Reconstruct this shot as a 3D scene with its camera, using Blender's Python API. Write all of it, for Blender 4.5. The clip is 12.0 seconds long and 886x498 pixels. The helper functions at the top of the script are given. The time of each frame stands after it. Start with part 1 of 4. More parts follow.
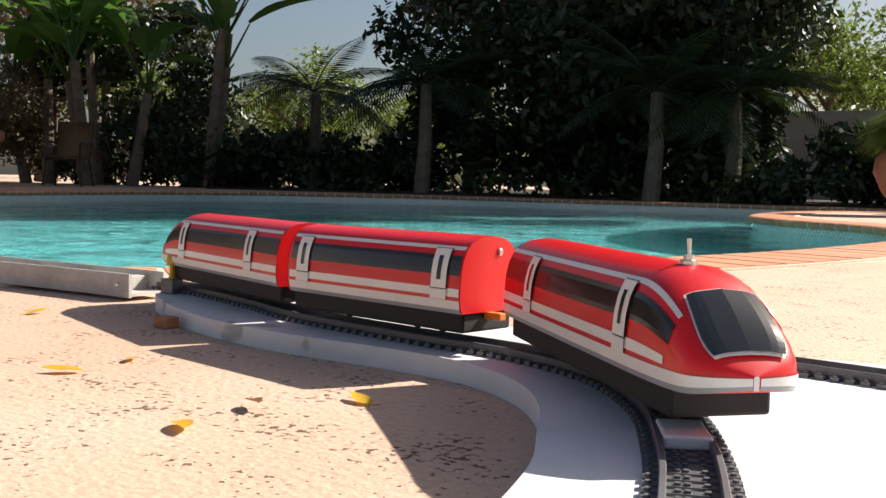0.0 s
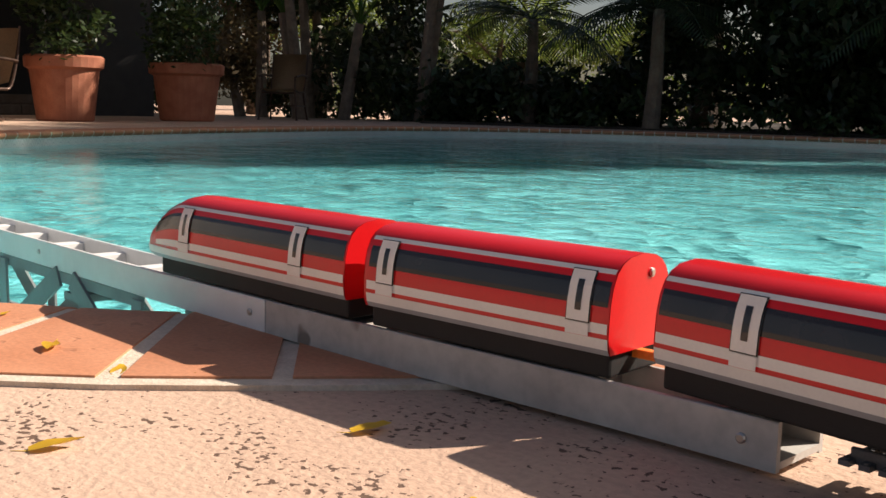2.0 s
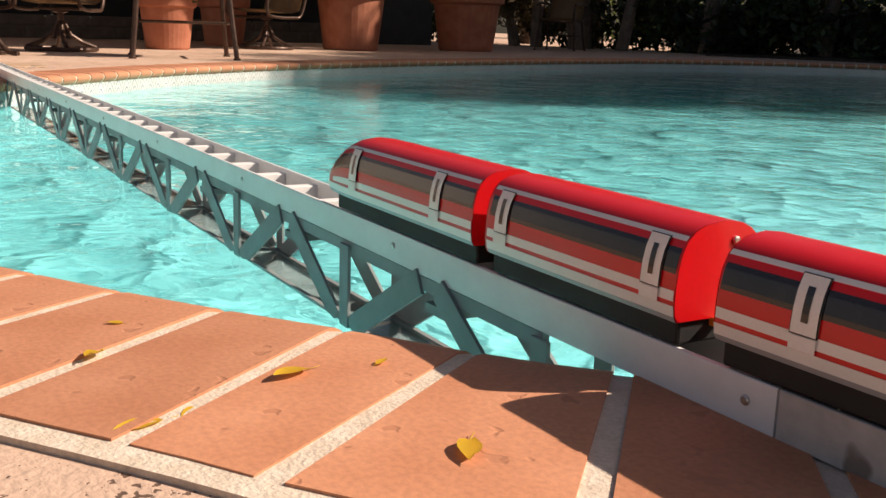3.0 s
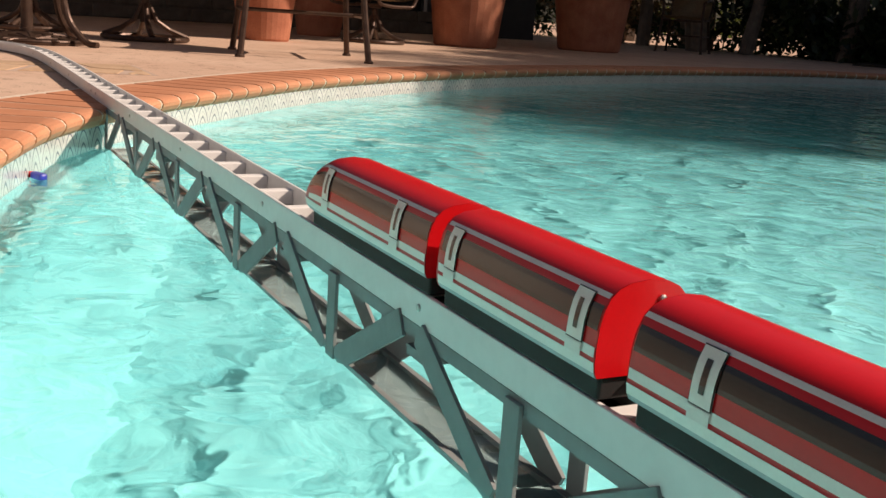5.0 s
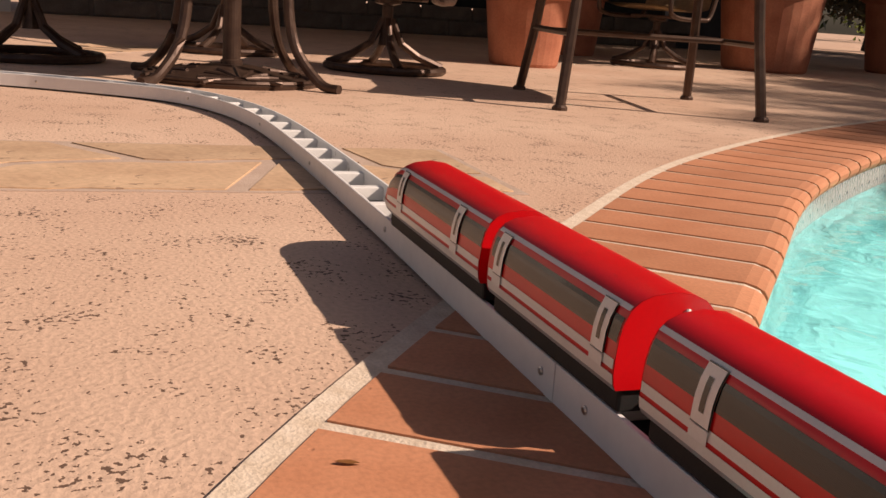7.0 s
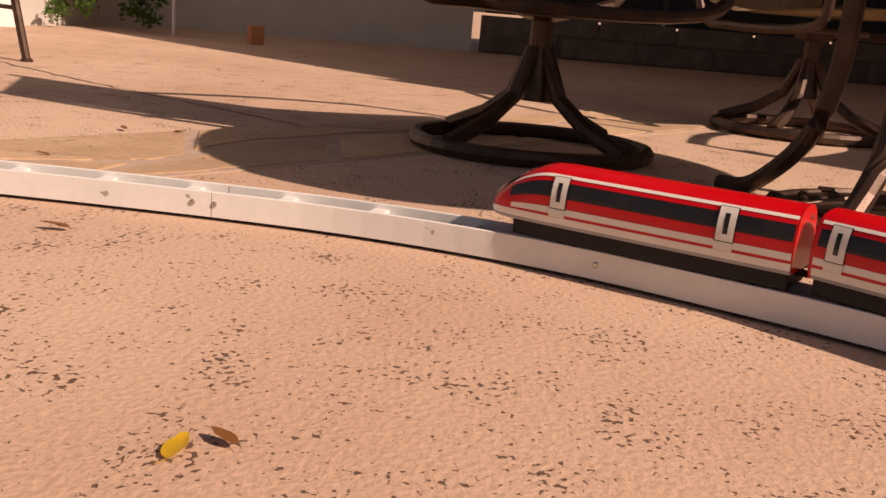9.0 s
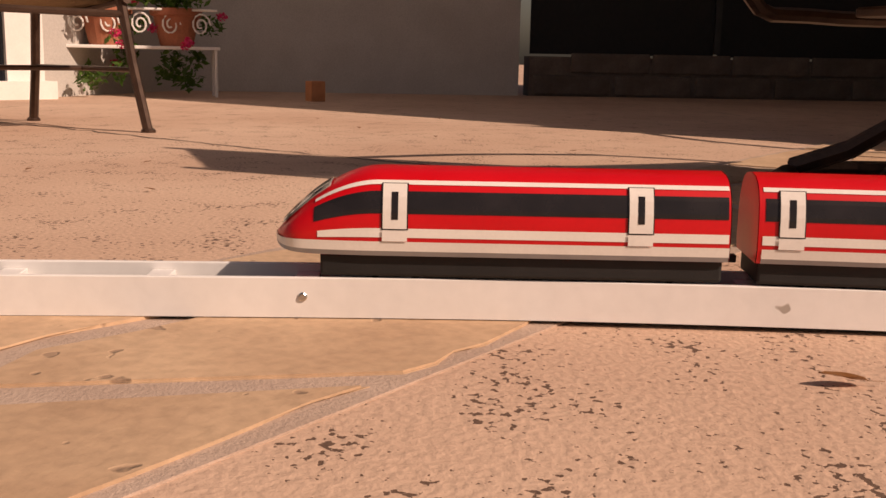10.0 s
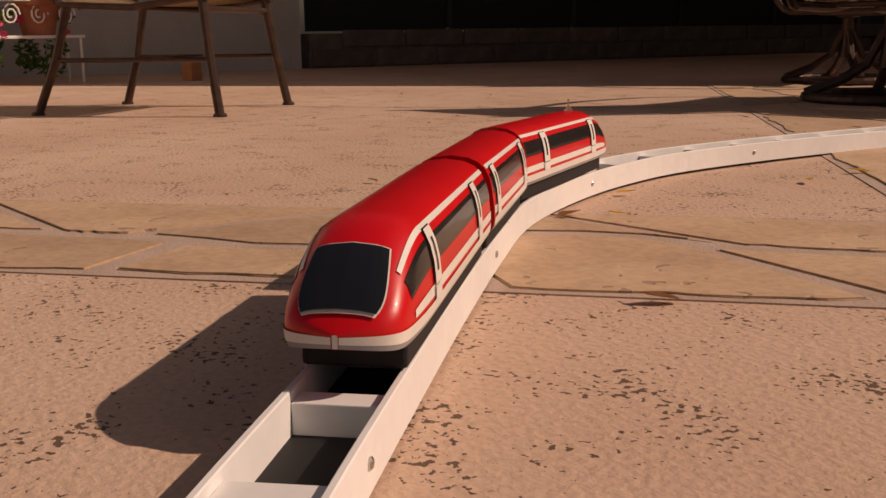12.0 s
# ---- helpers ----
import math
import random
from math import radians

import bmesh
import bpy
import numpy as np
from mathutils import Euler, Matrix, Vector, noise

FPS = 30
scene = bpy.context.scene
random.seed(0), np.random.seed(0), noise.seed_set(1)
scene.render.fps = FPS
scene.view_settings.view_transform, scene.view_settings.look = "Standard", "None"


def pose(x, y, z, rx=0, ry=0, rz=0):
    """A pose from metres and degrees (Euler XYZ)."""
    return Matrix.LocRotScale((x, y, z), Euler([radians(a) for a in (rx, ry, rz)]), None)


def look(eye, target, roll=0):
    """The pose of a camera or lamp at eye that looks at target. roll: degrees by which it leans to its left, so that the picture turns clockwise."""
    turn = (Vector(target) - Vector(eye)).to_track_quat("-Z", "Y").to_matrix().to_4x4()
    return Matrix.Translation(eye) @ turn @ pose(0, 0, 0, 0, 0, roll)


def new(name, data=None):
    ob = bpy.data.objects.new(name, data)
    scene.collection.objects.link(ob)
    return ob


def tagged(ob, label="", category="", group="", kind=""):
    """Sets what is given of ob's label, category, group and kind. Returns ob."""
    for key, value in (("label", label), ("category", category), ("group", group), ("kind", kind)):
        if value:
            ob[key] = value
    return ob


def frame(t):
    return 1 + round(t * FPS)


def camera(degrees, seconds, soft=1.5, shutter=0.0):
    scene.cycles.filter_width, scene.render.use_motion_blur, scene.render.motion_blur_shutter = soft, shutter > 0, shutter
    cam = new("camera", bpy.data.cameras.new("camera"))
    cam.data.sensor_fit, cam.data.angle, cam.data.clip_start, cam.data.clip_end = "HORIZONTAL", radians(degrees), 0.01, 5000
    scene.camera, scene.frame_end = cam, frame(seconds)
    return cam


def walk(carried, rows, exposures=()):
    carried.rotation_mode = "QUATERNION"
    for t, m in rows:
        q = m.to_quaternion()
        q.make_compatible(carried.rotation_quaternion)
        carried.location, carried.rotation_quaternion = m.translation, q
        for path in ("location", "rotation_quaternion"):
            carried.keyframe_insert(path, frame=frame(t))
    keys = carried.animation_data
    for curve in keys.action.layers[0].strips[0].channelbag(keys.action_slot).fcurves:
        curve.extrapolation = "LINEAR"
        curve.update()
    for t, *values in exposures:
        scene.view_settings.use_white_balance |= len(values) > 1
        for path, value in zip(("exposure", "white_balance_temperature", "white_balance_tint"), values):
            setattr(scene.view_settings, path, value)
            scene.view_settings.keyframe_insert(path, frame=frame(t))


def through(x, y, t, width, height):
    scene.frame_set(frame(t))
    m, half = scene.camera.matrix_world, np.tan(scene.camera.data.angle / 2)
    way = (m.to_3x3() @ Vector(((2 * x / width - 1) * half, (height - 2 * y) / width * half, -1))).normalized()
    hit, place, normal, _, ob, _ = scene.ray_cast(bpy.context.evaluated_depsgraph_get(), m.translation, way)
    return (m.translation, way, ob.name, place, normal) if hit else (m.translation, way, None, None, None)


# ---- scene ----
cam = camera(46.6, 12.0)
PATH = [
    (0, (4.484, 4.137, 0.212), (3.305, 5.747, 0.082), 1.3),
    (0.5, (4.296, 4.179, 0.242), (3.154, 5.798, -0.025), 2.1),
    (1, (4.004, 4.23, 0.264), (2.821, 5.825, 0.024), 1.0),
    (1.5, (3.695, 4.342, 0.284), (2.458, 5.888, -0.003), -0.5),
    (2, (3.417, 4.508, 0.275), (1.981, 5.874, 0.002), 1.3),
    (2.5, (3.17, 4.581, 0.287), (1.592, 5.742, -0.118), 1.5),
    (3, (2.931, 4.592, 0.305), (1.225, 5.549, -0.115), 1.7),
    (3.2, (2.816, 4.6, 0.306), (1.078, 5.503, -0.1), 2.2),
    (4.8, (1.117, 4.676, 0.349), (-0.62, 5.554, -0.11), 4.0),
    (5, (0.923, 4.675, 0.361), (-0.81, 5.566, -0.089), 3.9),
    (5.5, (0.139, 4.666, 0.358), (-1.612, 5.51, -0.112), 3.2),
    (6, (-0.495, 4.675, 0.366), (-2.22, 5.567, -0.112), 3.0),
    (6.5, (-1.164, 4.711, 0.372), (-2.949, 5.484, -0.092), 2.1),
    (6.7, (-1.423, 4.732, 0.373), (-3.23, 5.451, -0.09), 2.9),
    (8.3, (-3.528, 4.84, 0.383), (-5.478, 5.011, -0.029), 5.2),
    (8.5, (-3.8, 4.788, 0.374), (-5.759, 4.89, -0.018), 5.4),
    (9, (-4.097, 4.444, 0.357), (-6.039, 4.315, -0.104), 4.8),
    (9.5, (-4.469, 4.041, 0.323), (-6.427, 3.938, -0.068), 3.6),
    (10, (-4.667, 3.475, 0.257), (-6.634, 3.459, -0.104), 1.1),
    (10.5, (-4.622, 2.841, 0.263), (-6.592, 2.972, -0.057), 0.6),
    (11, (-4.489, 2.125, 0.276), (-6.405, 2.59, -0.062), -4.8),
    (11.5, (-4.26, 1.57, 0.263), (-6.074, 2.306, -0.142), -4.0),
    (12, (-3.88, 1.171, 0.286), (-5.651, 2.005, -0.124), -0.8),
]
walk(cam, [(t, look(eye, target, roll)) for t, eye, target, roll in PATH],
     [(0.0, 0.9, 6500, 10), (0.5, 0.82, 6800, 13), (1.0, 0.86, 6750, 13), (2.0, 0.57, 6900, 14), (3.2, 0.3, 7300, 19), (4.8, 0.03, 7600, 22), (6.7, 0.0, 7700, 24), (8.3, 0.06, 8200, 28), (9.5, -0.24, 8500, 31), (10.5, -0.46, 8400, 31), (12.0, -0.82, 8500, 31)])

# sky and sun
SUN = Vector((0.44, 0.82, 0.72)).normalized()
world = bpy.data.worlds.new("sky")
scene.world = world
world.use_nodes = True
sky = world.node_tree.nodes.new("ShaderNodeTexSky")
sky.sky_type, sky.sun_disc, sky.dust_density = "NISHITA", False, 2.5
sky.sun_elevation = math.asin(SUN.z)
sky.sun_rotation = math.atan2(SUN.x, SUN.y)
world.node_tree.links.new(sky.outputs[0], world.node_tree.nodes["Background"].inputs[0])
world.node_tree.nodes["Background"].inputs[1].default_value = 0.052
sun = new("sun", bpy.data.lights.new("sun", "SUN"))
sun.data.energy, sun.data.angle, sun.data.color = 5.0, radians(0.6), (1.0, 0.93, 0.83)
sun.matrix_world = look(tuple(SUN * 40), (0, 0, 0))


# ---- materials ----
def ramp(nt, fac, stops):
    r = nt.nodes.new("ShaderNodeValToRGB")
    while len(r.color_ramp.elements) < len(stops):
        r.color_ramp.elements.new(0.5)
    for e, (p, c) in zip(r.color_ramp.elements, stops):
        e.position, e.color = p, (*c, 1) if len(c) == 3 else c
    nt.links.new(fac, r.inputs[0])
    return r.outputs[0]


def mat(name, a, b, scale=8, rough=0.6, metal=0.0, bump=0.15, bscale=None, detail=6, vary=0.0, spots=None, coat=0.0, dist=0.002, grain_by=0.6):
    """Two-tone noise material with fine relief; spots=(scale, size, colour) adds pits or stains; vary shifts the value by object."""
    m = bpy.data.materials.new(name)
    m.use_nodes = True
    nt = m.node_tree
    p = nt.nodes["Principled BSDF"]
    tc = nt.nodes.new("ShaderNodeTexCoord")
    n = nt.nodes.new("ShaderNodeTexNoise")
    n.inputs["Scale"].default_value, n.inputs["Detail"].default_value = scale, detail
    nt.links.new(tc.outputs["Object"], n.inputs["Vector"])
    col = ramp(nt, n.outputs[0], [(0.3, a), (0.7, b)])
    height = None
    f = nt.nodes.new("ShaderNodeTexNoise")
    f.inputs["Scale"].default_value, f.inputs["Detail"].default_value = bscale or scale * 12, 4
    nt.links.new(tc.outputs["Object"], f.inputs["Vector"])
    height = f.outputs[0]
    grain = nt.nodes.new("ShaderNodeMix")
    grain.data_type, grain.blend_type = "RGBA", "MULTIPLY"
    grain.inputs[0].default_value = grain_by
    nt.links.new(col, grain.inputs[6])
    nt.links.new(ramp(nt, f.outputs[0], [(0.3, (0.72, 0.72, 0.72)), (0.62, (1.0, 1.0, 1.0))]), grain.inputs[7])
    col = grain.outputs[2]
    if spots:
        v = nt.nodes.new("ShaderNodeTexNoise")
        v.inputs["Scale"].default_value, v.inputs["Detail"].default_value, v.inputs["Roughness"].default_value = spots[0], 2, 0.5
        nt.links.new(tc.outputs["Object"], v.inputs["Vector"])
        w = nt.nodes.new("ShaderNodeTexNoise")
        w.inputs["Scale"].default_value = spots[0] * 0.09
        nt.links.new(tc.outputs["Object"], w.inputs["Vector"])
        ad = nt.nodes.new("ShaderNodeMath")
        ad.operation, ad.inputs[2].default_value = "MULTIPLY_ADD", 0.0
        ad.inputs[1].default_value = spots[3] if len(spots) > 3 else 0.42
        nt.links.new(w.outputs[0], ad.inputs[0])
        nt.links.new(v.outputs[0], ad.inputs[2])
        mask = ramp(nt, ad.outputs[0], [(spots[1], (0, 0, 0)), (spots[1] + 0.035, (1, 1, 1))])
        mix = nt.nodes.new("ShaderNodeMix")
        mix.data_type = "RGBA"
        nt.links.new(mask, mix.inputs[0])
        nt.links.new(col, mix.inputs[6])
        mix.inputs[7].default_value = (*spots[2], 1)
        col = mix.outputs[2]
        sub = nt.nodes.new("ShaderNodeMath")
        sub.operation = "MULTIPLY_ADD"
        sub.inputs[1].default_value = -3.0
        nt.links.new(mask, sub.inputs[0])
        nt.links.new(height, sub.inputs[2])
        height = sub.outputs[0]
    if vary:
        oi = nt.nodes.new("ShaderNodeObjectInfo")
        mr = nt.nodes.new("ShaderNodeMapRange")
        mr.inputs["To Min"].default_value, mr.inputs["To Max"].default_value = 1 - vary, 1 + vary
        nt.links.new(oi.outputs["Random"], mr.inputs["Value"])
        hs = nt.nodes.new("ShaderNodeHueSaturation")
        nt.links.new(mr.outputs[0], hs.inputs["Value"])
        nt.links.new(col, hs.inputs["Color"])
        col = hs.outputs[0]
    nt.links.new(col, p.inputs["Base Color"])
    p.inputs["Roughness"].default_value, p.inputs["Metallic"].default_value = rough, metal
    p.inputs["Coat Weight"].default_value, p.inputs["Coat Roughness"].default_value = coat, 0.06
    if bump:
        bn = nt.nodes.new("ShaderNodeBump")
        bn.inputs["Strength"].default_value, bn.inputs["Distance"].default_value = bump, dist
        nt.links.new(height, bn.inputs["Height"])
        nt.links.new(bn.outputs[0], p.inputs["Normal"])
    return m


def leaf_mat(name, a, b, through=0.35):
    """Foliage: colour by clump, some light passing through."""
    m = bpy.data.materials.new(name)
    m.use_nodes = True
    nt = m.node_tree
    p = nt.nodes["Principled BSDF"]
    g = nt.nodes.new("ShaderNodeNewGeometry")
    col = ramp(nt, g.outputs["Random Per Island"], [(0.0, a), (1.0, b)])
    nt.links.new(col, p.inputs["Base Color"])
    p.inputs["Roughness"].default_value = 0.45
    tr = nt.nodes.new("ShaderNodeBsdfTranslucent")
    nt.links.new(col, tr.inputs[0])
    mx = nt.nodes.new("ShaderNodeMixShader")
    mx.inputs[0].default_value = through
    out = nt.nodes["Material Output"]
    nt.links.new(p.outputs[0], mx.inputs[1])
    nt.links.new(tr.outputs[0], mx.inputs[2])
    nt.links.new(mx.outputs[0], out.inputs[0])
    return m


M = dict(
    deck=mat("pitted_deck", (0.57, 0.37, 0.265), (0.69, 0.49, 0.365), 1.3, 0.85, bump=0.34, bscale=120, spots=(118, 0.944, (0.13, 0.075, 0.05), 0.6), dist=0.007),
    flag=mat("flagstone", (0.48, 0.31, 0.195), (0.62, 0.43, 0.28), 5, 0.8, bump=0.4, bscale=70, vary=0.12, spots=(26, 0.90, (0.36, 0.24, 0.16)), dist=0.003),
    joint=mat("joint_mortar", (0.44, 0.32, 0.25), (0.54, 0.41, 0.33), 12, 0.95, bump=0.6, bscale=260, dist=0.003, grain_by=0.35),
    brick=mat("coping_brick", (0.50, 0.20, 0.10), (0.62, 0.28, 0.155), 7, 0.75, bump=0.25, bscale=160, vary=0.10, spots=(30, 0.93, (0.45, 0.19, 0.10))),
    mortar=mat("pale_mortar", (0.62, 0.5, 0.38), (0.75, 0.64, 0.52), 40, 0.95, bump=0.6, bscale=220, dist=0.003),
    red=mat("gloss_red", (0.64, 0.004, 0.007), (0.70, 0.007, 0.011), 20, 0.36, bump=0.02, coat=0.15, grain_by=0.15),
    black=mat("gloss_black", (0.012, 0.010, 0.010), (0.025, 0.02, 0.02), 30, 0.25, bump=0.02, coat=0.2, grain_by=0.15),
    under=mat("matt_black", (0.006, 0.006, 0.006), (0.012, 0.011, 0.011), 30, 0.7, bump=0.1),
    white=mat("gloss_white", (0.78, 0.75, 0.70), (0.84, 0.81, 0.76), 30, 0.35, bump=0.02, coat=0.2, grain_by=0.15),
    grey=mat("grey_trim", (0.30, 0.31, 0.33), (0.36, 0.37, 0.39), 30, 0.4, bump=0.02, grain_by=0.15),
    beam=mat("white_beam_paint", (0.76, 0.75, 0.73), (0.85, 0.84, 0.82), 6, 0.5, bump=0.12, bscale=60, spots=(22, 0.985, (0.4, 0.36, 0.32)), grain_by=0.15),
    beamgrey=mat("weathered_grey_beam", (0.42, 0.39, 0.36), (0.55, 0.52, 0.48), 9, 0.7, bump=0.2, bscale=70, spots=(14, 0.86, (0.22, 0.18, 0.15))),
    truss=mat("grey_truss_paint", (0.20, 0.22, 0.22), (0.27, 0.29, 0.29), 14, 0.6, bump=0.15, bscale=90, vary=0.08, grain_by=0.15),
    plastic=mat("dark_grey_plastic", (0.10, 0.10, 0.105), (0.14, 0.14, 0.145), 30, 0.4, bump=0.03),
    slab=mat("pale_board", (0.66, 0.64, 0.64), (0.78, 0.76, 0.75), 7, 0.6, bump=0.1, bscale=80, spots=(12, 0.92, (0.45, 0.42, 0.4)), grain_by=0.15),
    steel=mat("steel", (0.55, 0.53, 0.5), (0.65, 0.63, 0.6), 30, 0.3, metal=1.0, bump=0.03),
    bronze=mat("bronze_metal", (0.06, 0.033, 0.024), (0.10, 0.06, 0.043), 25, 0.42, metal=0.5, bump=0.1),
    sling=mat("tan_sling_mesh", (0.33, 0.22, 0.13), (0.42, 0.29, 0.17), 60, 0.8, bump=0.5, bscale=300),
    terracotta=mat("terracotta", (0.36, 0.115, 0.06), (0.48, 0.18, 0.10), 6, 0.75, bump=0.2, bscale=80),
    wall=mat("house_stucco", (0.50, 0.47, 0.43), (0.57, 0.54, 0.50), 4, 0.9, bump=0.4, bscale=120),
    trim=mat("white_trim", (0.74, 0.72, 0.68), (0.82, 0.80, 0.76), 8, 0.55, bump=0.08, grain_by=0.15),
    dark=mat("dark_shade", (0.015, 0.014, 0.013), (0.03, 0.027, 0.025), 5, 0.5, bump=0.05),
    stone=mat("stone_sill", (0.10, 0.075, 0.06), (0.16, 0.125, 0.10), 9, 0.85, bump=0.5, bscale=60, vary=0.15),
    wood=mat("timber_block", (0.45, 0.17, 0.07), (0.56, 0.24, 0.11), 20, 0.7, bump=0.2),
    bark=mat("bark", (0.07, 0.05, 0.035), (0.14, 0.10, 0.075), 8, 0.9, bump=0.9, bscale=30, dist=0.02),
    palmbark=mat("palm_trunk", (0.13, 0.10, 0.075), (0.22, 0.17, 0.13), 8, 0.9, bump=0.9, bscale=25, dist=0.02),
    leaf=leaf_mat("tree_leaves", (0.018, 0.036, 0.010), (0.055, 0.09, 0.025)),
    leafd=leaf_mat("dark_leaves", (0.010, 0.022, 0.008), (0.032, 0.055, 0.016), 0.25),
    # Brighter leaf green with sunlight put into it; also the urn's own grass colour.
    leafy=leaf_mat("bright_and_sunlit_leaves", (0.08, 0.13, 0.02), (0.20, 0.26, 0.05), 0.45),
    leafb=leaf_mat("bronze_leaves", (0.10, 0.07, 0.035), (0.20, 0.15, 0.07), 0.4),
    banana=leaf_mat("banana_leaf", (0.045, 0.11, 0.015), (0.09, 0.19, 0.03), 0.45),
    fallen=leaf_mat("fallen_leaf", (0.58, 0.33, 0.02), (0.80, 0.55, 0.05), 0.3),
    browned=leaf_mat("dry_leaf", (0.18, 0.07, 0.02), (0.34, 0.15, 0.05), 0.2),
    soil=mat("soil", (0.03, 0.022, 0.016), (0.06, 0.045, 0.03), 9, 0.95, bump=0.8, bscale=40, dist=0.02),
    petal=leaf_mat("geranium_petal", (0.65, 0.02, 0.10), (0.75, 0.06, 0.22), 0.3),
    blue=mat("blue_plastic", (0.02, 0.03, 0.35), (0.03, 0.05, 0.5), 20, 0.4, bump=0.0),
    yellow=mat("yellow_plastic", (0.7, 0.45, 0.02), (0.8, 0.55, 0.04), 20, 0.4, bump=0.0),
    orange=mat("orange_plastic", (0.75, 0.20, 0.02), (0.8, 0.26, 0.03), 20, 0.4, bump=0.0),
)


def tile_material():
    m = mat("painted_pool_tile", (0.62, 0.62, 0.58), (0.75, 0.74, 0.70), 10, 0.2, bump=0.05, coat=0.5)
    nt = m.node_tree
    p = nt.nodes["Principled BSDF"]
    old = p.inputs["Base Color"].links[0].from_socket
    tc = nt.nodes.new("ShaderNodeUVMap")
    xyz = nt.nodes.new("ShaderNodeSeparateXYZ")
    nt.links.new(tc.outputs[0], xyz.inputs[0])

    def op(kind, a, b=None):
        n = nt.nodes.new("ShaderNodeMath")
        n.operation = kind
        for k, v in enumerate((a, b)):
            if v is None:
                continue
            if isinstance(v, (int, float)):
                n.inputs[k].default_value = v
            else:
                nt.links.new(v, n.inputs[k])
        return n.outputs[0]

    # nested pointed arches, one to a tile
    u = op("MULTIPLY", op("ABSOLUTE", op("SUBTRACT", op("FRACT", xyz.outputs[0]), 0.5)), 1.7)
    d = op("POWER", op("ADD", op("POWER", u, 1.6), op("POWER", op("ABSOLUTE", xyz.outputs[1]), 1.6)), 0.625)
    f = ramp(nt, op("FRACT", op("MULTIPLY", d, 3.2)), [(0.0, (0.9, 0.9, 0.9)), (0.16, (0.7, 0.7, 0.7)), (0.24, (0, 0, 0)), (0.5, (0, 0, 0)), (0.56, (0.35, 0.35, 0.35)), (0.66, (0, 0, 0))])
    mx = nt.nodes.new("ShaderNodeMix")
    mx.data_type = "RGBA"
    nt.links.new(f, mx.inputs[0])
    nt.links.new(old, mx.inputs[6])
    mx.inputs[7].default_value = (0.10, 0.12, 0.17, 1)
    nt.links.new(mx.outputs[2], p.inputs["Base Color"])
    return m


def water_material():
    m = bpy.data.materials.new("pool_water")
    m.use_nodes = True
    nt = m.node_tree
    p = nt.nodes["Principled BSDF"]
    p.inputs["Base Color"].default_value = (0.60, 0.95, 1.0, 1)
    p.inputs["Roughness"].default_value, p.inputs["IOR"].default_value = 0.0, 1.33
    p.inputs["Transmission Weight"].default_value = 1.0
    tc = nt.nodes.new("ShaderNodeTexCoord")
    a, b = nt.nodes.new("ShaderNodeTexNoise"), nt.nodes.new("ShaderNodeTexNoise")
    a.inputs["Scale"].default_value, a.inputs["Detail"].default_value = 2.2, 3
    b.inputs["Scale"].default_value, b.inputs["Detail"].default_value, b.inputs["Distortion"].default_value = 9.0, 2, 0.6
    ad = nt.nodes.new("ShaderNodeMath")
    ad.operation = "MULTIPLY_ADD"
    ad.inputs[1].default_value = 0.35
    for n in (a, b):
        nt.links.new(tc.outputs["Object"], n.inputs["Vector"])
    nt.links.new(b.outputs[0], ad.inputs[0])
    nt.links.new(a.outputs[0], ad.inputs[2])
    bn = nt.nodes.new("ShaderNodeBump")
    bn.inputs["Strength"].default_value, bn.inputs["Distance"].default_value = 0.6, 0.032
    nt.links.new(ad.outputs[0], bn.inputs["Height"])
    nt.links.new(bn.outputs[0], p.inputs["Normal"])
    return m


def glass_material():
    m = bpy.data.materials.new("dark_window_glass")
    m.use_nodes = True
    p = m.node_tree.nodes["Principled BSDF"]
    p.inputs["Base Color"].default_value = (0.012, 0.014, 0.017, 1)
    p.inputs["Roughness"].default_value = 0.08
    p.inputs["Coat Weight"].default_value = 0.3
    return m


def plaster_material():
    """Pool plaster: wandering raised ridges stand in for caustic light over a mottled turquoise ground."""
    m = mat("pool_plaster", (0.135, 0.45, 0.475), (0.20, 0.56, 0.57), 1.5, 0.7, bump=0.55, bscale=5, dist=0.10, grain_by=0.15)
    nt = m.node_tree
    p = nt.nodes["Principled BSDF"]
    tc = nt.nodes.new("ShaderNodeTexCoord")
    warp = nt.nodes.new("ShaderNodeTexNoise")
    warp.inputs["Scale"].default_value, warp.inputs["Detail"].default_value = 3.0, 2
    nt.links.new(tc.outputs["Object"], warp.inputs["Vector"])
    mix = nt.nodes.new("ShaderNodeMix")
    mix.data_type = "RGBA"
    mix.inputs[0].default_value = 0.22
    nt.links.new(tc.outputs["Object"], mix.inputs[6])
    nt.links.new(warp.outputs["Color"], mix.inputs[7])
    v = nt.nodes.new("ShaderNodeTexVoronoi")
    v.feature = "SMOOTH_F1"
    v.inputs["Scale"].default_value, v.inputs["Smoothness"].default_value = 7.5, 0.25
    nt.links.new(mix.outputs[2], v.inputs["Vector"])
    pw = nt.nodes.new("ShaderNodeMath")
    pw.operation = "POWER"
    pw.inputs[1].default_value = 3.0
    nt.links.new(v.outputs["Distance"], pw.inputs[0])
    bn = nt.nodes.new("ShaderNodeBump")
    bn.inputs["Strength"].default_value, bn.inputs["Distance"].default_value = 0.9, 0.075
    nt.links.new(pw.outputs[0], bn.inputs["Height"])
    nt.links.new(p.inputs["Normal"].links[0].from_socket, bn.inputs["Normal"])
    nt.links.new(bn.outputs[0], p.inputs["Normal"])
    return m


M["plaster"] = plaster_material()
M["tile"], M["water"], M["glass"] = tile_material(), water_material(), glass_material()


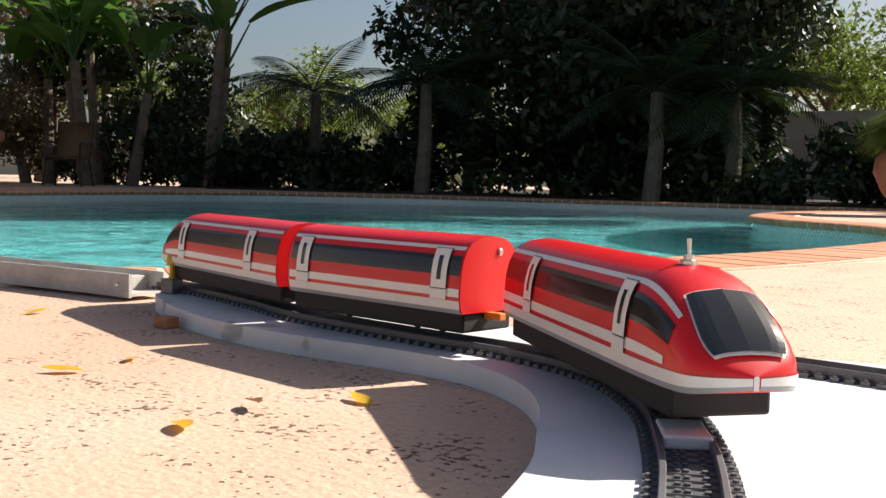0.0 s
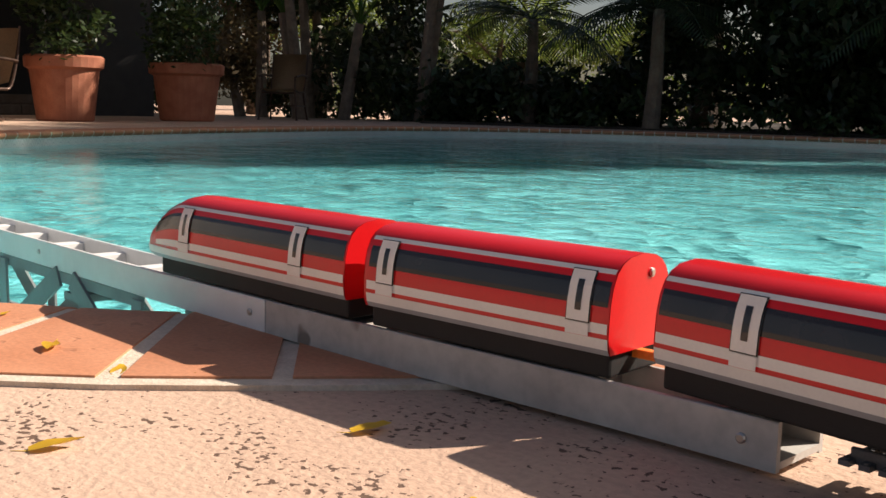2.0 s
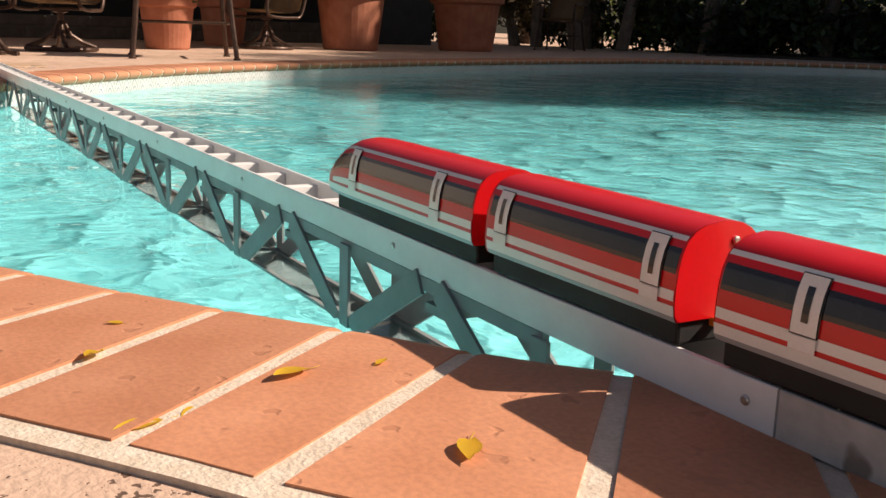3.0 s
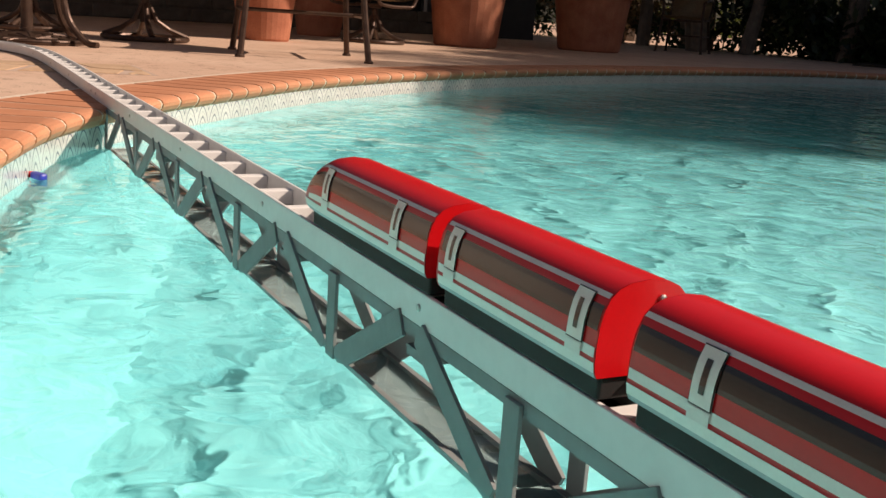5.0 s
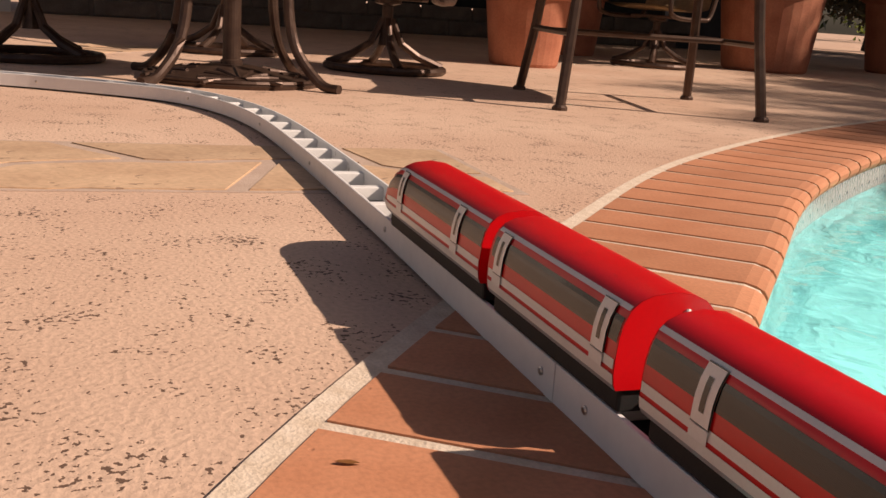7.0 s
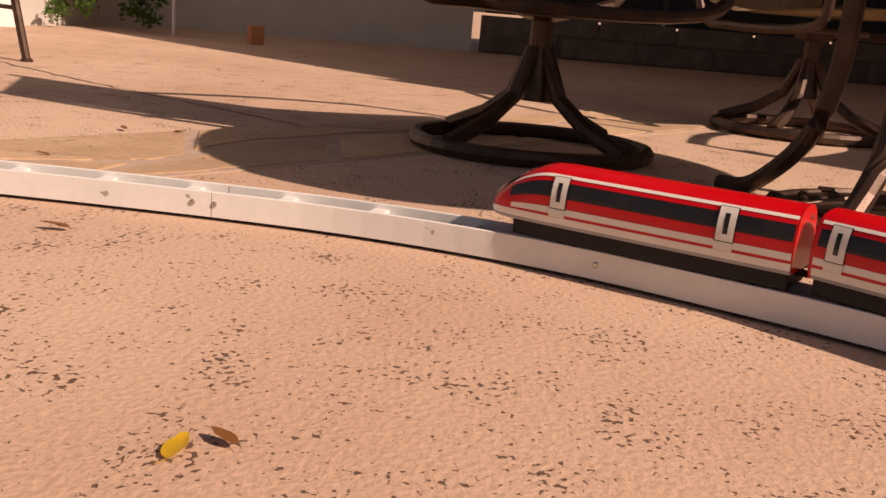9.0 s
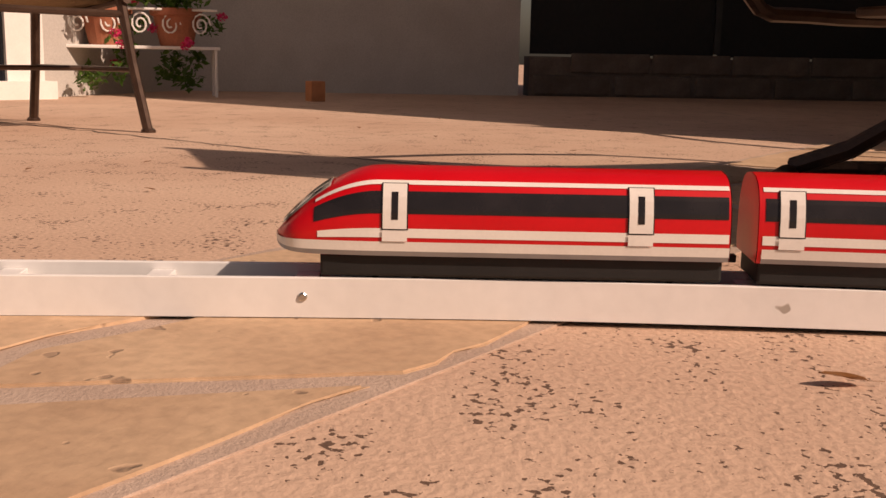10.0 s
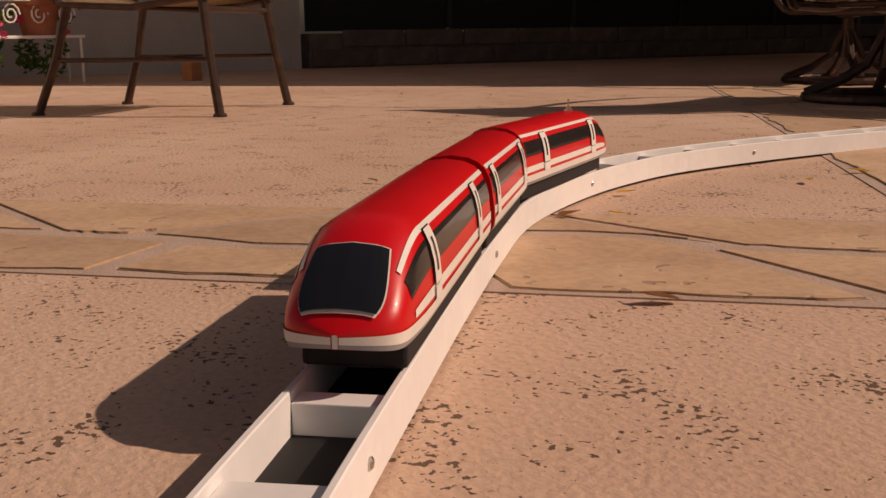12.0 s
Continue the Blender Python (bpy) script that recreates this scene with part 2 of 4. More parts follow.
# ---- building helpers ----
def mesh(name, bm, material, smooth=False):
    me = bpy.data.meshes.new(name)
    bmesh.ops.recalc_face_normals(bm, faces=bm.faces[:])
    bm.to_mesh(me)
    bm.free()
    me.materials.append(M[material])
    if smooth:
        for f in me.polygons:
            f.use_smooth = True
    return me


def part(name, bm, material, parent=None, label="", smooth=False):
    ob = new(name, mesh(name, bm, material, smooth))
    ob.parent = parent
    return tagged(ob, label)


def box(bm, c, s, m=None, bevel=0.0):
    """A box with centre c and full size s, with bevelled edges, into bm."""
    r = bmesh.ops.create_cube(bm, size=1.0, matrix=(m or Matrix()) @ Matrix.Translation(c) @ Matrix.Diagonal((*s, 1)))
    if bevel:
        es = {e for v in r["verts"] for e in v.link_edges}
        bmesh.ops.bevel(bm, geom=list(es), offset=bevel, segments=2, affect="EDGES", profile=0.5)
    return bm


def B(c, s, m=None, bevel=0.0):
    return box(bmesh.new(), c, s, m, bevel)


def lathe(bm, prof, seg=20, m=None):
    """A turned form from (radius, z) pairs, into bm."""
    m = m or Matrix()
    rings = [[bm.verts.new(m @ Vector((r * math.cos(a * math.tau / seg), r * math.sin(a * math.tau / seg), z))) for a in range(seg)] for r, z in prof]
    for p, q in zip(rings, rings[1:]):
        for i in range(seg):
            bm.faces.new((p[i], p[(i + 1) % seg], q[(i + 1) % seg], q[i]))
    for ring in (rings[0], rings[-1]):
        bm.faces.new(ring)
    return bm


def tube(bm, pts, r, seg=8, r2=None):
    """A round bar along points, tapering to r2, into bm."""
    pts = [Vector(p) for p in pts]
    up, rings = Vector((0.13, 0.2, 0.97)), []
    for i, p in enumerate(pts):
        d = (pts[min(i + 1, len(pts) - 1)] - pts[max(i - 1, 0)]).normalized()
        if abs(d.dot(up)) > 0.97:
            up = Vector((0.9, 0.3, 0.1))
        x = d.cross(up).normalized()
        y = x.cross(d)
        rr = r + ((r2 if r2 is not None else r) - r) * i / (len(pts) - 1)
        rings.append([bm.verts.new(p + rr * (math.cos(a * math.tau / seg) * x + math.sin(a * math.tau / seg) * y)) for a in range(seg)])
    for p, q in zip(rings, rings[1:]):
        for i in range(seg):
            bm.faces.new((p[i], p[(i + 1) % seg], q[(i + 1) % seg], q[i]))
    for ring in (rings[0], rings[-1]):
        bm.faces.new(ring)
    return bm


def T(pts, r, seg=8, r2=None):
    return tube(bmesh.new(), pts, r, seg, r2)


def smooth_line(pts, n=8, closed=False):
    """Catmull-Rom curve through 2D or 3D points."""
    pts = [Vector((*p, 0)) if len(p) == 2 else Vector(p) for p in pts]
    out, k = [], len(pts)
    for i in range(k if closed else k - 1):
        p0, p1, p2, p3 = (pts[(i + j) % k] if closed else pts[min(max(i + j, 0), k - 1)] for j in (-1, 0, 1, 2))
        for s in range(n):
            t = s / n
            out.append(0.5 * (2 * p1 + (p2 - p0) * t + (2 * p0 - 5 * p1 + 4 * p2 - p3) * t * t + (3 * p1 - p0 - 3 * p2 + p3) * t ** 3))
    if not closed:
        out.append(pts[-1])
    return out


def even(pts, step, closed=False):
    """Points at even steps along a polyline."""
    pts = list(pts) + ([pts[0]] if closed else [])
    acc = [0.0]
    for a, b in zip(pts, pts[1:]):
        acc.append(acc[-1] + (b - a).length)
    n = max(2, round(acc[-1] / step))
    out, j = [], 0
    for i in range(n if closed else n + 1):
        s = acc[-1] * i / n
        while j < len(acc) - 2 and acc[j + 1] < s:
            j += 1
        out.append(pts[j].lerp(pts[j + 1], (s - acc[j]) / max(1e-9, acc[j + 1] - acc[j])))
    return out


def side(pts, i, closed=False):
    """The level normal to the right of the line at point i."""
    n = len(pts)
    a, b = (pts[(i - 1) % n], pts[(i + 1) % n]) if closed else (pts[max(i - 1, 0)], pts[min(i + 1, n - 1)])
    d = (b - a).normalized()
    return Vector((d.y, -d.x, 0))


def sweep(bm, pts, prof, cap=True):
    """A closed profile of (offset to the right, z) swept along a level line."""
    rings = []
    for i, p in enumerate(pts):
        s = side(pts, i)
        rings.append([bm.verts.new(p + s * o + Vector((0, 0, z))) for o, z in prof])
    for p, q in zip(rings, rings[1:]):
        for i in range(len(prof)):
            bm.faces.new((p[i], p[(i + 1) % len(prof)], q[(i + 1) % len(prof)], q[i]))
    if cap:
        bm.faces.new(rings[0]), bm.faces.new(rings[-1])
    return bm


def thing(name, label, category, at=None, group="", kind=""):
    ob = new(name)
    if at is not None:
        ob.matrix_world = at
    return tagged(ob, label, category, group, kind)


# ---- the pool and the ground ----
WATER = -0.115
POOL = even(smooth_line([(2.24, 5.17), (2.05, 5.02), (1.76, 4.81), (1.3, 4.56), (0.6, 4.34), (-0.2, 4.35), (-0.8, 4.55), (-1.35, 4.755), (-1.90, 4.93), (-2.25, 5.09), (-2.65, 5.36), (-3.17, 5.78), (-3.97, 6.50), (-4.83, 7.62), (-5.72, 9.2), (-6.5, 11.2),
                         (-7.0, 13.3), (-6.5, 15.1), (-4.8, 16.4), (-2.2, 17.0), (0.0, 17.3), (1.8, 17.2), (2.6, 16.6), (2.0, 15.7), (1.42, 14.9), (1.36, 13.6), (1.60, 12.25), (2.1, 11.45), (2.9, 10.75), (3.35, 9.8), (3.43, 8.8), (3.36, 7.7), (3.15, 6.70), (2.85, 6.05), (2.53, 5.55)], 10, True), 0.05, True)
N = len(POOL)
COPE = 0.33


def out(i, d, z):
    """A point d outside the pool's edge at step i. The outline runs clockwise seen from above."""
    return POOL[i % N] - side(POOL, i % N, True) * d + Vector((0, 0, z))


def ground():
    bm = bmesh.new()
    ring = [bm.verts.new(out(i, COPE, 0)) for i in range(0, N, 4)]
    far = [bm.verts.new(Vector((90 * math.cos(a * math.tau / 48), 90 * math.sin(a * math.tau / 48), 0))) for a in range(48)]
    es = [bm.edges.new((l[i], l[(i + 1) % len(l)])) for l in (ring, far) for i in range(len(l))]
    bmesh.ops.triangle_fill(bm, edges=es, use_beauty=True)
    for f in bm.faces:
        f.normal_update()
        if f.normal.z < 0:
            f.normal_flip()
    me = bpy.data.meshes.new("ground")
    bm.to_mesh(me)
    bm.free()
    me.materials.append(M["deck"])
    tagged(new("ground", me), "tan pitted concrete patio deck round the pool", "ground", kind="structure")


def pool():
    bm = bmesh.new()
    top = [bm.verts.new(out(i, 0, WATER - 0.02)) for i in range(0, N, 2)]
    mid = [bm.verts.new(out(i, -0.05, -0.85)) for i in range(0, N, 2)]
    low = [bm.verts.new(out(i, -0.30, -1.05)) for i in range(0, N, 2)]
    for a, b in ((top, mid), (mid, low)):
        for i in range(len(a)):
            bm.faces.new((a[i], a[(i + 1) % len(a)], b[(i + 1) % len(a)], b[i]))
    bmesh.ops.triangle_fill(bm, edges=[bm.edges.get((low[i], low[(i + 1) % len(low)])) for i in range(len(low))], use_beauty=True)
    tagged(part("pool_basin", bm, "plaster"), "turquoise plastered swimming pool basin", "pool", kind="structure")
    bm = bmesh.new()
    vs = [bm.verts.new(out(i, 0.004, WATER)) for i in range(0, N, 2)]
    bmesh.ops.triangle_fill(bm, edges=[bm.edges.new((vs[i], vs[(i + 1) % len(vs)])) for i in range(len(vs))], use_beauty=True)
    for f in bm.faces:
        f.normal_update()
        if f.normal.z < 0:
            f.normal_flip()
    me = bpy.data.meshes.new("water")
    bm.to_mesh(me)
    bm.free()
    me.materials.append(M["water"])
    w = tagged(new("water", me), "clear rippled turquoise pool water", "water", kind="structure")
    w.visible_shadow = False
    # waterline tile band
    bm = bmesh.new()
    uv = bm.loops.layers.uv.new("UVMap")
    hi = [bm.verts.new(out(i, 0, -0.045)) for i in range(N)]
    lo = [bm.verts.new(out(i, 0, WATER - 0.06)) for i in range(N)]
    for i in range(N):
        j = (i + 1) % N
        f = bm.faces.new((hi[i], hi[j], lo[j], lo[i]))
        for l, q in zip(f.loops, ((i, 1), (i + 1, 1), (i + 1, 0), (i, 0))):
            l[uv].uv = (q[0] * 0.05 / 0.10, q[1])
    tagged(part("waterline_tiles", bm, "tile"), "white and blue patterned tiles along the waterline", "tiles", kind="structure")
    # mortar bed under the coping
    bm = bmesh.new()
    prof = ((0.0, -0.05), (-0.017, -0.030), (-0.023, -0.014), (-0.013, -0.002), (0.010, 0.0042), (COPE, 0.0038), (COPE + 0.025, 0.0055), (COPE + 0.03, -0.08), (0.03, -0.09))
    rings = [[bm.verts.new(out(i, o, z)) for o, z in prof] for i in range(0, N, 2)]
    for k in range(len(rings)):
        a, b = rings[k], rings[(k + 1) % len(rings)]
        for i in range(len(prof) - 1):
            bm.faces.new((a[i], a[i + 1], b[i + 1], b[i]))
    return tagged(part("coping", bm, "mortar"), "terracotta brick coping with pale mortar joints", "coping", kind="structure")


def coping_bricks(coping):
    """One bullnosed brick after another round the pool's edge."""
    count = round(N / 2.9)
    step = N / count
    for n in range(count):
        k = n * step
        bm = bmesh.new()
        prof = ((0.0, -0.05), (-0.016, -0.038), (-0.025, -0.024), (-0.026, -0.012), (-0.020, -0.003), (-0.008, 0.003), (0.010, 0.0065), (COPE - 0.005, 0.006), (COPE - 0.005, -0.03))
        o = POOL[int(k)] + Vector((0, 0, 0))
        rows = []
        for f in (0.065, 0.5, 0.935):
            i = k + f * step
            a, b, w = int(i), int(i) + 1, i - int(i)
            rows.append([bm.verts.new(out(a, d, z).lerp(out(b, d, z), w) - o) for d, z in prof])
        for p, q in zip(rows, rows[1:]):
            for i in range(len(prof) - 1):
                bm.faces.new((p[i], p[i + 1], q[i + 1], q[i]))
        for r in (rows[0], rows[-1]):
            bm.faces.new(r)
        b = part("brick", bm, "brick", coping)
        b.location = o + Vector((0, 0, random.uniform(-0.0006, 0.0006)))


ground()
COPING = pool()


# ---- the railway ----
# centre line in the direction of travel
LINE = smooth_line([(4.400, 4.330), (4.330, 4.520), (4.257, 4.700), (4.200, 4.820), (4.130, 4.935), (4.030, 5.030), (3.900, 5.080), (3.770, 5.093), (3.550, 5.128), (3.387, 5.187), (3.200, 5.238), (3.000, 5.246), (2.600, 5.222), (2.200, 5.213), (1.600, 5.214), (0.500, 5.214), (-1.000, 5.214), (-2.600, 5.214), (-3.400, 5.219), (-4.100, 5.217), (-4.551, 5.202), (-4.882, 5.152), (-5.143, 5.056), (-5.292, 4.940), (-5.428, 4.738), (-5.550, 4.512), (-5.632, 4.262), (-5.672, 4.001), (-5.692, 3.620), (-5.682, 3.250), (-5.652, 2.869), (-5.582, 2.498), (-5.481, 2.262), (-5.351, 2.066), (-5.195, 1.890), (-5.004, 1.739), (-4.814, 1.599), (-4.614, 1.457), (-4.364, 1.284), (-4.084, 1.104), (-3.603, 0.834)], 16)
ACC = [0.0]
for p, q in zip(LINE, LINE[1:]):
    ACC.append(ACC[-1] + (q - p).length)
BASE = 0.006


def on_line(s):
    """The centre line at s metres."""
    s = min(max(s, 0), ACC[-1] - 1e-6)
    j = max(k for k in range(len(ACC)) if ACC[k] <= s)
    return LINE[j].lerp(LINE[j + 1], (s - ACC[j]) / (ACC[j + 1] - ACC[j]))


def s_at(x, y):
    """Metres along the line nearest to a place."""
    return min(range(len(LINE)), key=lambda k: (LINE[k].x - x) ** 2 + (LINE[k].y - y) ** 2)


def stretch(a, b, step=0.05):
    n = max(2, round((b - a) / step))
    return [on_line(a + (b - a) * i / n) for i in range(n + 1)]


S_BEAM, S_CUT, S_BRIDGE0, S_BRIDGE1 = (ACC[s_at(*q)] for q in ((3.05, 5.26), (2.42, 5.225), (2.115, 5.207), (-2.38, 5.207)))
HALF, TALL = 0.039, 0.040


def beam(a, b, material, label):
    """A U-shaped channel beam with cross ties between its two walls."""
    t = thing("beam", label, "track beam", group="monorail beam sections")
    line = stretch(a, b)
    for sgn in (-1, 1):
        o0, o1 = sorted((sgn * HALF, sgn * (HALF - 0.006)))
        part("side_wall", sweep(bmesh.new(), line, [(o0, 0), (o0, TALL - 0.001), (o0 + 0.001, TALL), (o1 - 0.001, TALL), (o1, TALL - 0.001), (o1, 0)]), material, t).location.z = BASE
    # In white beams the floor is black, to stand for shade in the hollow.
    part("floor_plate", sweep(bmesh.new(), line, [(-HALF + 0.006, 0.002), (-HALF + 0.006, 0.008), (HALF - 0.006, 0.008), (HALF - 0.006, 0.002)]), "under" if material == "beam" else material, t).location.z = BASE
    s = a + 0.05
    tie = None
    while s < b - 0.03:
        p, q = on_line(s), on_line(s + 0.02)
        m = Matrix.Translation(p + Vector((0, 0, BASE))) @ Matrix.Rotation(math.atan2(q.y - p.y, q.x - p.x), 4, "Z")
        if tie is None:
            tie = part("tie", B((0, 0, 0.020), (0.024, 2 * HALF - 0.0125, 0.024), bevel=0.001), "beam" if material == "beam" else material, t)
        else:
            o = new("tie", tie.data)
            o.parent = t
            tie = o
        tie.matrix_basis = m
        s += 0.15
    s = a + 0.03
    bolt = None
    while s < b:
        for sgn in (-1,):
            p, q = on_line(s), on_line(s + 0.02)
            d = (q - p).normalized()
            n = Vector((d.y, -d.x, 0)) * sgn
            if bolt is None:
                bolt = part("bolt", lathe(bmesh.new(), [(0.0045, 0), (0.0045, 0.0015), (0.003, 0.0026)], 10), "steel", t)
            else:
                o = new("bolt", bolt.data)
                o.parent = t
                bolt = o
            bolt.matrix_basis = Matrix.Translation(p + n * HALF + Vector((0, 0, BASE + 0.021))) @ n.to_track_quat("Z", "Y").to_matrix().to_4x4()
        s += 0.62
    return t


beam(S_BEAM, S_CUT, "beamgrey", "weathered grey timber channel beam lying on the deck")
beam(S_CUT + 0.002, S_BRIDGE1 + 0.3, "beam", "pale painted channel beam carried by a truss bridge over the pool")
beam(S_BRIDGE1 + 0.302, ACC[s_at(-6.55, 4.05)], "beam", "white painted channel beam curving over the patio")
beam(ACC[s_at(-6.55, 4.05)] + 0.002, ACC[-1], "beam", "white painted channel beam curving over the patio")


def truss():
    t = thing("truss_bridge", "grey painted truss bridge spanning the corner of the pool", "bridge")
    a, b, deep, z0 = S_BRIDGE0, S_BRIDGE1, 0.118, BASE - 0.018
    line = stretch(a, b, 0.3)
    for sgn in (-1, 1):
        o = sgn * (HALF - 0.004)
        part("top_chord", sweep(bmesh.new(), line, [(o - 0.004, z0), (o - 0.004, z0 + 0.017), (o + 0.004, z0 + 0.017), (o + 0.004, z0)]), "truss", t)
        part("bottom_chord", sweep(bmesh.new(), line, [(o - 0.004, z0 - deep), (o - 0.004, z0 - deep + 0.016), (o + 0.004, z0 - deep + 0.016), (o + 0.004, z0 - deep)]), "truss", t)
    n = 9
    cell = (b - a) / n

    def bar(s0, zz0, s1, zz1, o, w):
        p, q = on_line(s0), on_line(s1)
        d = Vector((q.x - p.x, q.y - p.y, 0))
        d = d.normalized() if d.length > 1e-6 else (on_line(s0 + 0.05) - p).normalized()
        r = Vector((d.y, -d.x, 0))
        u = Vector((0, 0, zz0)) + p + r * o
        v = Vector((0, 0, zz1)) + q + r * o
        ax = (v - u).normalized()
        m = Matrix((ax, r, ax.cross(r))).transposed().to_4x4()
        m.translation = (u + v) / 2
        part("strut", B((0, 0, 0), ((v - u).length, 0.005, w), bevel=0.0006), "truss", t).matrix_basis = m

    for i in range(n + 1):
        for sgn in (-1, 1):
            bar(a + i * cell, z0 - deep - 0.004, a + i * cell, z0 + 0.012, sgn * (HALF + 0.0030), 0.030)
            if i < n:
                mid = a + (i + 0.5) * cell
                bar(a + i * cell + 0.030, z0 - deep + 0.012, mid - 0.030, z0 + 0.010, sgn * (HALF + 0.0018), 0.034)
                bar(mid + 0.020, z0 + 0.010, a + (i + 1) * cell - 0.018, z0 - deep + 0.010, sgn * (HALF + 0.0012), 0.034)
        if i < n:
            part("bottom_plate", sweep(bmesh.new(), stretch(a + i * cell + 0.004, a + (i + 1) * cell - 0.004, 0.11), [(-HALF + 0.002, z0 - deep - 0.004), (-HALF + 0.002, z0 - deep), (HALF - 0.002, z0 - deep), (HALF - 0.002, z0 - deep - 0.004)]), "truss", t)
            for f in (0.02, 0.47):
                p, q = on_line(a + (i + f) * cell), on_line(a + (i + f) * cell + 0.02)
                m = Matrix.Translation(p + Vector((0, 0, z0 - 0.02 if f > 0.3 else z0 - deep + 0.008))) @ Matrix.Rotation(math.atan2(q.y - p.y, q.x - p.x), 4, "Z")
                part("cross_brace", B((0, 0, 0), (0.05, 2 * HALF - 0.004, 0.012), m), "truss", t)


truss()


def poly(bm, pts, z0, z1, bevel=0.0):
    lo = [bm.verts.new((x, y, z0)) for x, y in pts]
    hi = [bm.verts.new((x, y, z1)) for x, y in pts]
    n = len(pts)
    for i in range(n):
        bm.faces.new((lo[i], lo[(i + 1) % n], hi[(i + 1) % n], hi[i]))
    f = bm.faces.new(hi)
    bm.faces.new(list(reversed(lo)))
    if bevel:
        bmesh.ops.bevel(bm, geom=list(f.edges), offset=bevel, segments=2, affect="EDGES")
    return bm


SLAB = 0.024


def board():
    near = smooth_line([(3.13, 5.23), (3.15, 5.185), (3.22, 5.14), (3.32, 5.09), (3.45, 5.045), (3.60, 5.025), (3.75, 5.027), (3.87, 5.015), (3.96, 4.97), (4.03, 4.90), (4.09, 4.80), (4.14, 4.70), (4.20, 4.5), (4.25, 4.3)], 6)
    pts = [(p.x, p.y) for p in near] + [(4.3, 4.0), (5.6, 4.0), (5.6, 5.30), (4.25, 5.32), (3.95, 5.28), (3.45, 5.27), (3.22, 5.34), (3.14, 5.32)]
    tagged(part("track_board", poly(bmesh.new(), pts, 0.0, SLAB, 0.004), "slab"), "pale grey shaped board with a rounded edge under the plastic track", "board")
    tagged(part("timber_block", B((3.33, 5.062, 0.008), (0.03, 0.022, 0.016), bevel=0.002), "wood"), "small bare timber block beside the board's edge", "wood block")


board()


def plastic_track(line, name_label):
    t = thing("plastic_track", name_label, "toy track", group="plastic track runs")
    for o in (-0.0185, 0.0185):
        part("rail", sweep(bmesh.new(), line, [(o - 0.0025, SLAB), (o - 0.0025, SLAB + 0.011), (o - 0.0018, SLAB + 0.012), (o + 0.0018, SLAB + 0.012), (o + 0.0025, SLAB + 0.011), (o + 0.0025, SLAB)]), "plastic", t)
    pts = even(line, 0.0155)
    tie_me = None
    for i, p in enumerate(pts):
        r = side(pts, i)
        if tie_me is None:
            bm = B((0, 0, 0.0022), (0.0085, 0.062, 0.0044))
            for y in (-0.027, -0.009, -0.003 + 0.006, 0.009, 0.027):
                lathe(bm, [(0.0024, 0.0044), (0.0024, 0.0060)], 8, Matrix.Translation((0, y, 0)))
            tie_me = mesh("sleeper", bm, "plastic")
        o = new("sleeper", tie_me)
        o.parent = t
        o.matrix_basis = Matrix.Translation(p + Vector((0, 0, SLAB))) @ Matrix.Rotation(math.atan2(r.y, r.x) + math.pi / 2, 4, "Z")


plastic_track(stretch(0.0, S_BEAM - 0.05, 0.03), "dark grey studded plastic track curving over the board")
plastic_track(smooth_line([(5.5, 5.05), (4.9, 5.10), (4.5, 5.16), (4.25, 5.20), (4.10, 5.215)], 8), "dark grey studded plastic siding track on the board")
tagged(part("control_plate", B((0, 0, 0), (0.055, 0.034, 0.010), pose(4.192, 4.836, SLAB + 0.0095, 0, 0, 121), 0.002), "slab"), "light grey plastic plate between the rails", "plate")
tg = thing("toy_signal", "small yellow plastic signal toy at the end of the beam", "toy", pose(3.165, 5.205, SLAB))
part("base", B((0, 0, 0.012), (0.03, 0.022, 0.024), bevel=0.002), "plastic", tg)
part("post", lathe(bmesh.new(), [(0.006, 0.024), (0.004, 0.03), (0.004, 0.044), (0.009, 0.046), (0.009, 0.058), (0.004, 0.062)], 10), "yellow", tg)


# ---- the train ----
H, LOW = 0.084, 0.0145
SEC = [(0.0454, 0.0), (0.0478, 0.005), (0.0490, LOW), (0.0486, 0.030), (0.0472, 0.045), (0.0442, 0.058), (0.0389, 0.069), (0.0313, 0.0765), (0.0201, 0.0815), (0.0000, H)]
LEN, MID = 0.442, 0.300


def sec_y(z):
    for (y0, z0), (y1, z1) in zip(SEC, SEC[1:]):
        if z <= z1:
            return y0 + (y1 - y0) * (z - z0) / (z1 - z0)
    return 0.0


NOSE = 0.105


def skin(x, sgn, y, z, nose, lift=0.0):
    """The body's surface at x, for the section point y, z; lift: proud of it."""
    u = max(0.0, (x - (LEN - NOSE)) / NOSE) if nose else 0.0
    h = H - (H - 0.0165) * u ** 1.9
    w = (1 - 0.14 * u ** 2) * (1 - 0.95 * u ** 14)
    zz = z + (LOW - z) * 0.45 * u ** 7 if z <= LOW else LOW + (z - LOW) * (h - LOW) / (H - LOW)
    k = lift / max(1e-6, math.hypot(y, z - 0.035))
    return Vector((x + lift * u * 1.2, sgn * y * w + sgn * y * k, zz + (z - 0.035) * k * (1 if z > 0.02 else 0) + lift * u * 0.5))


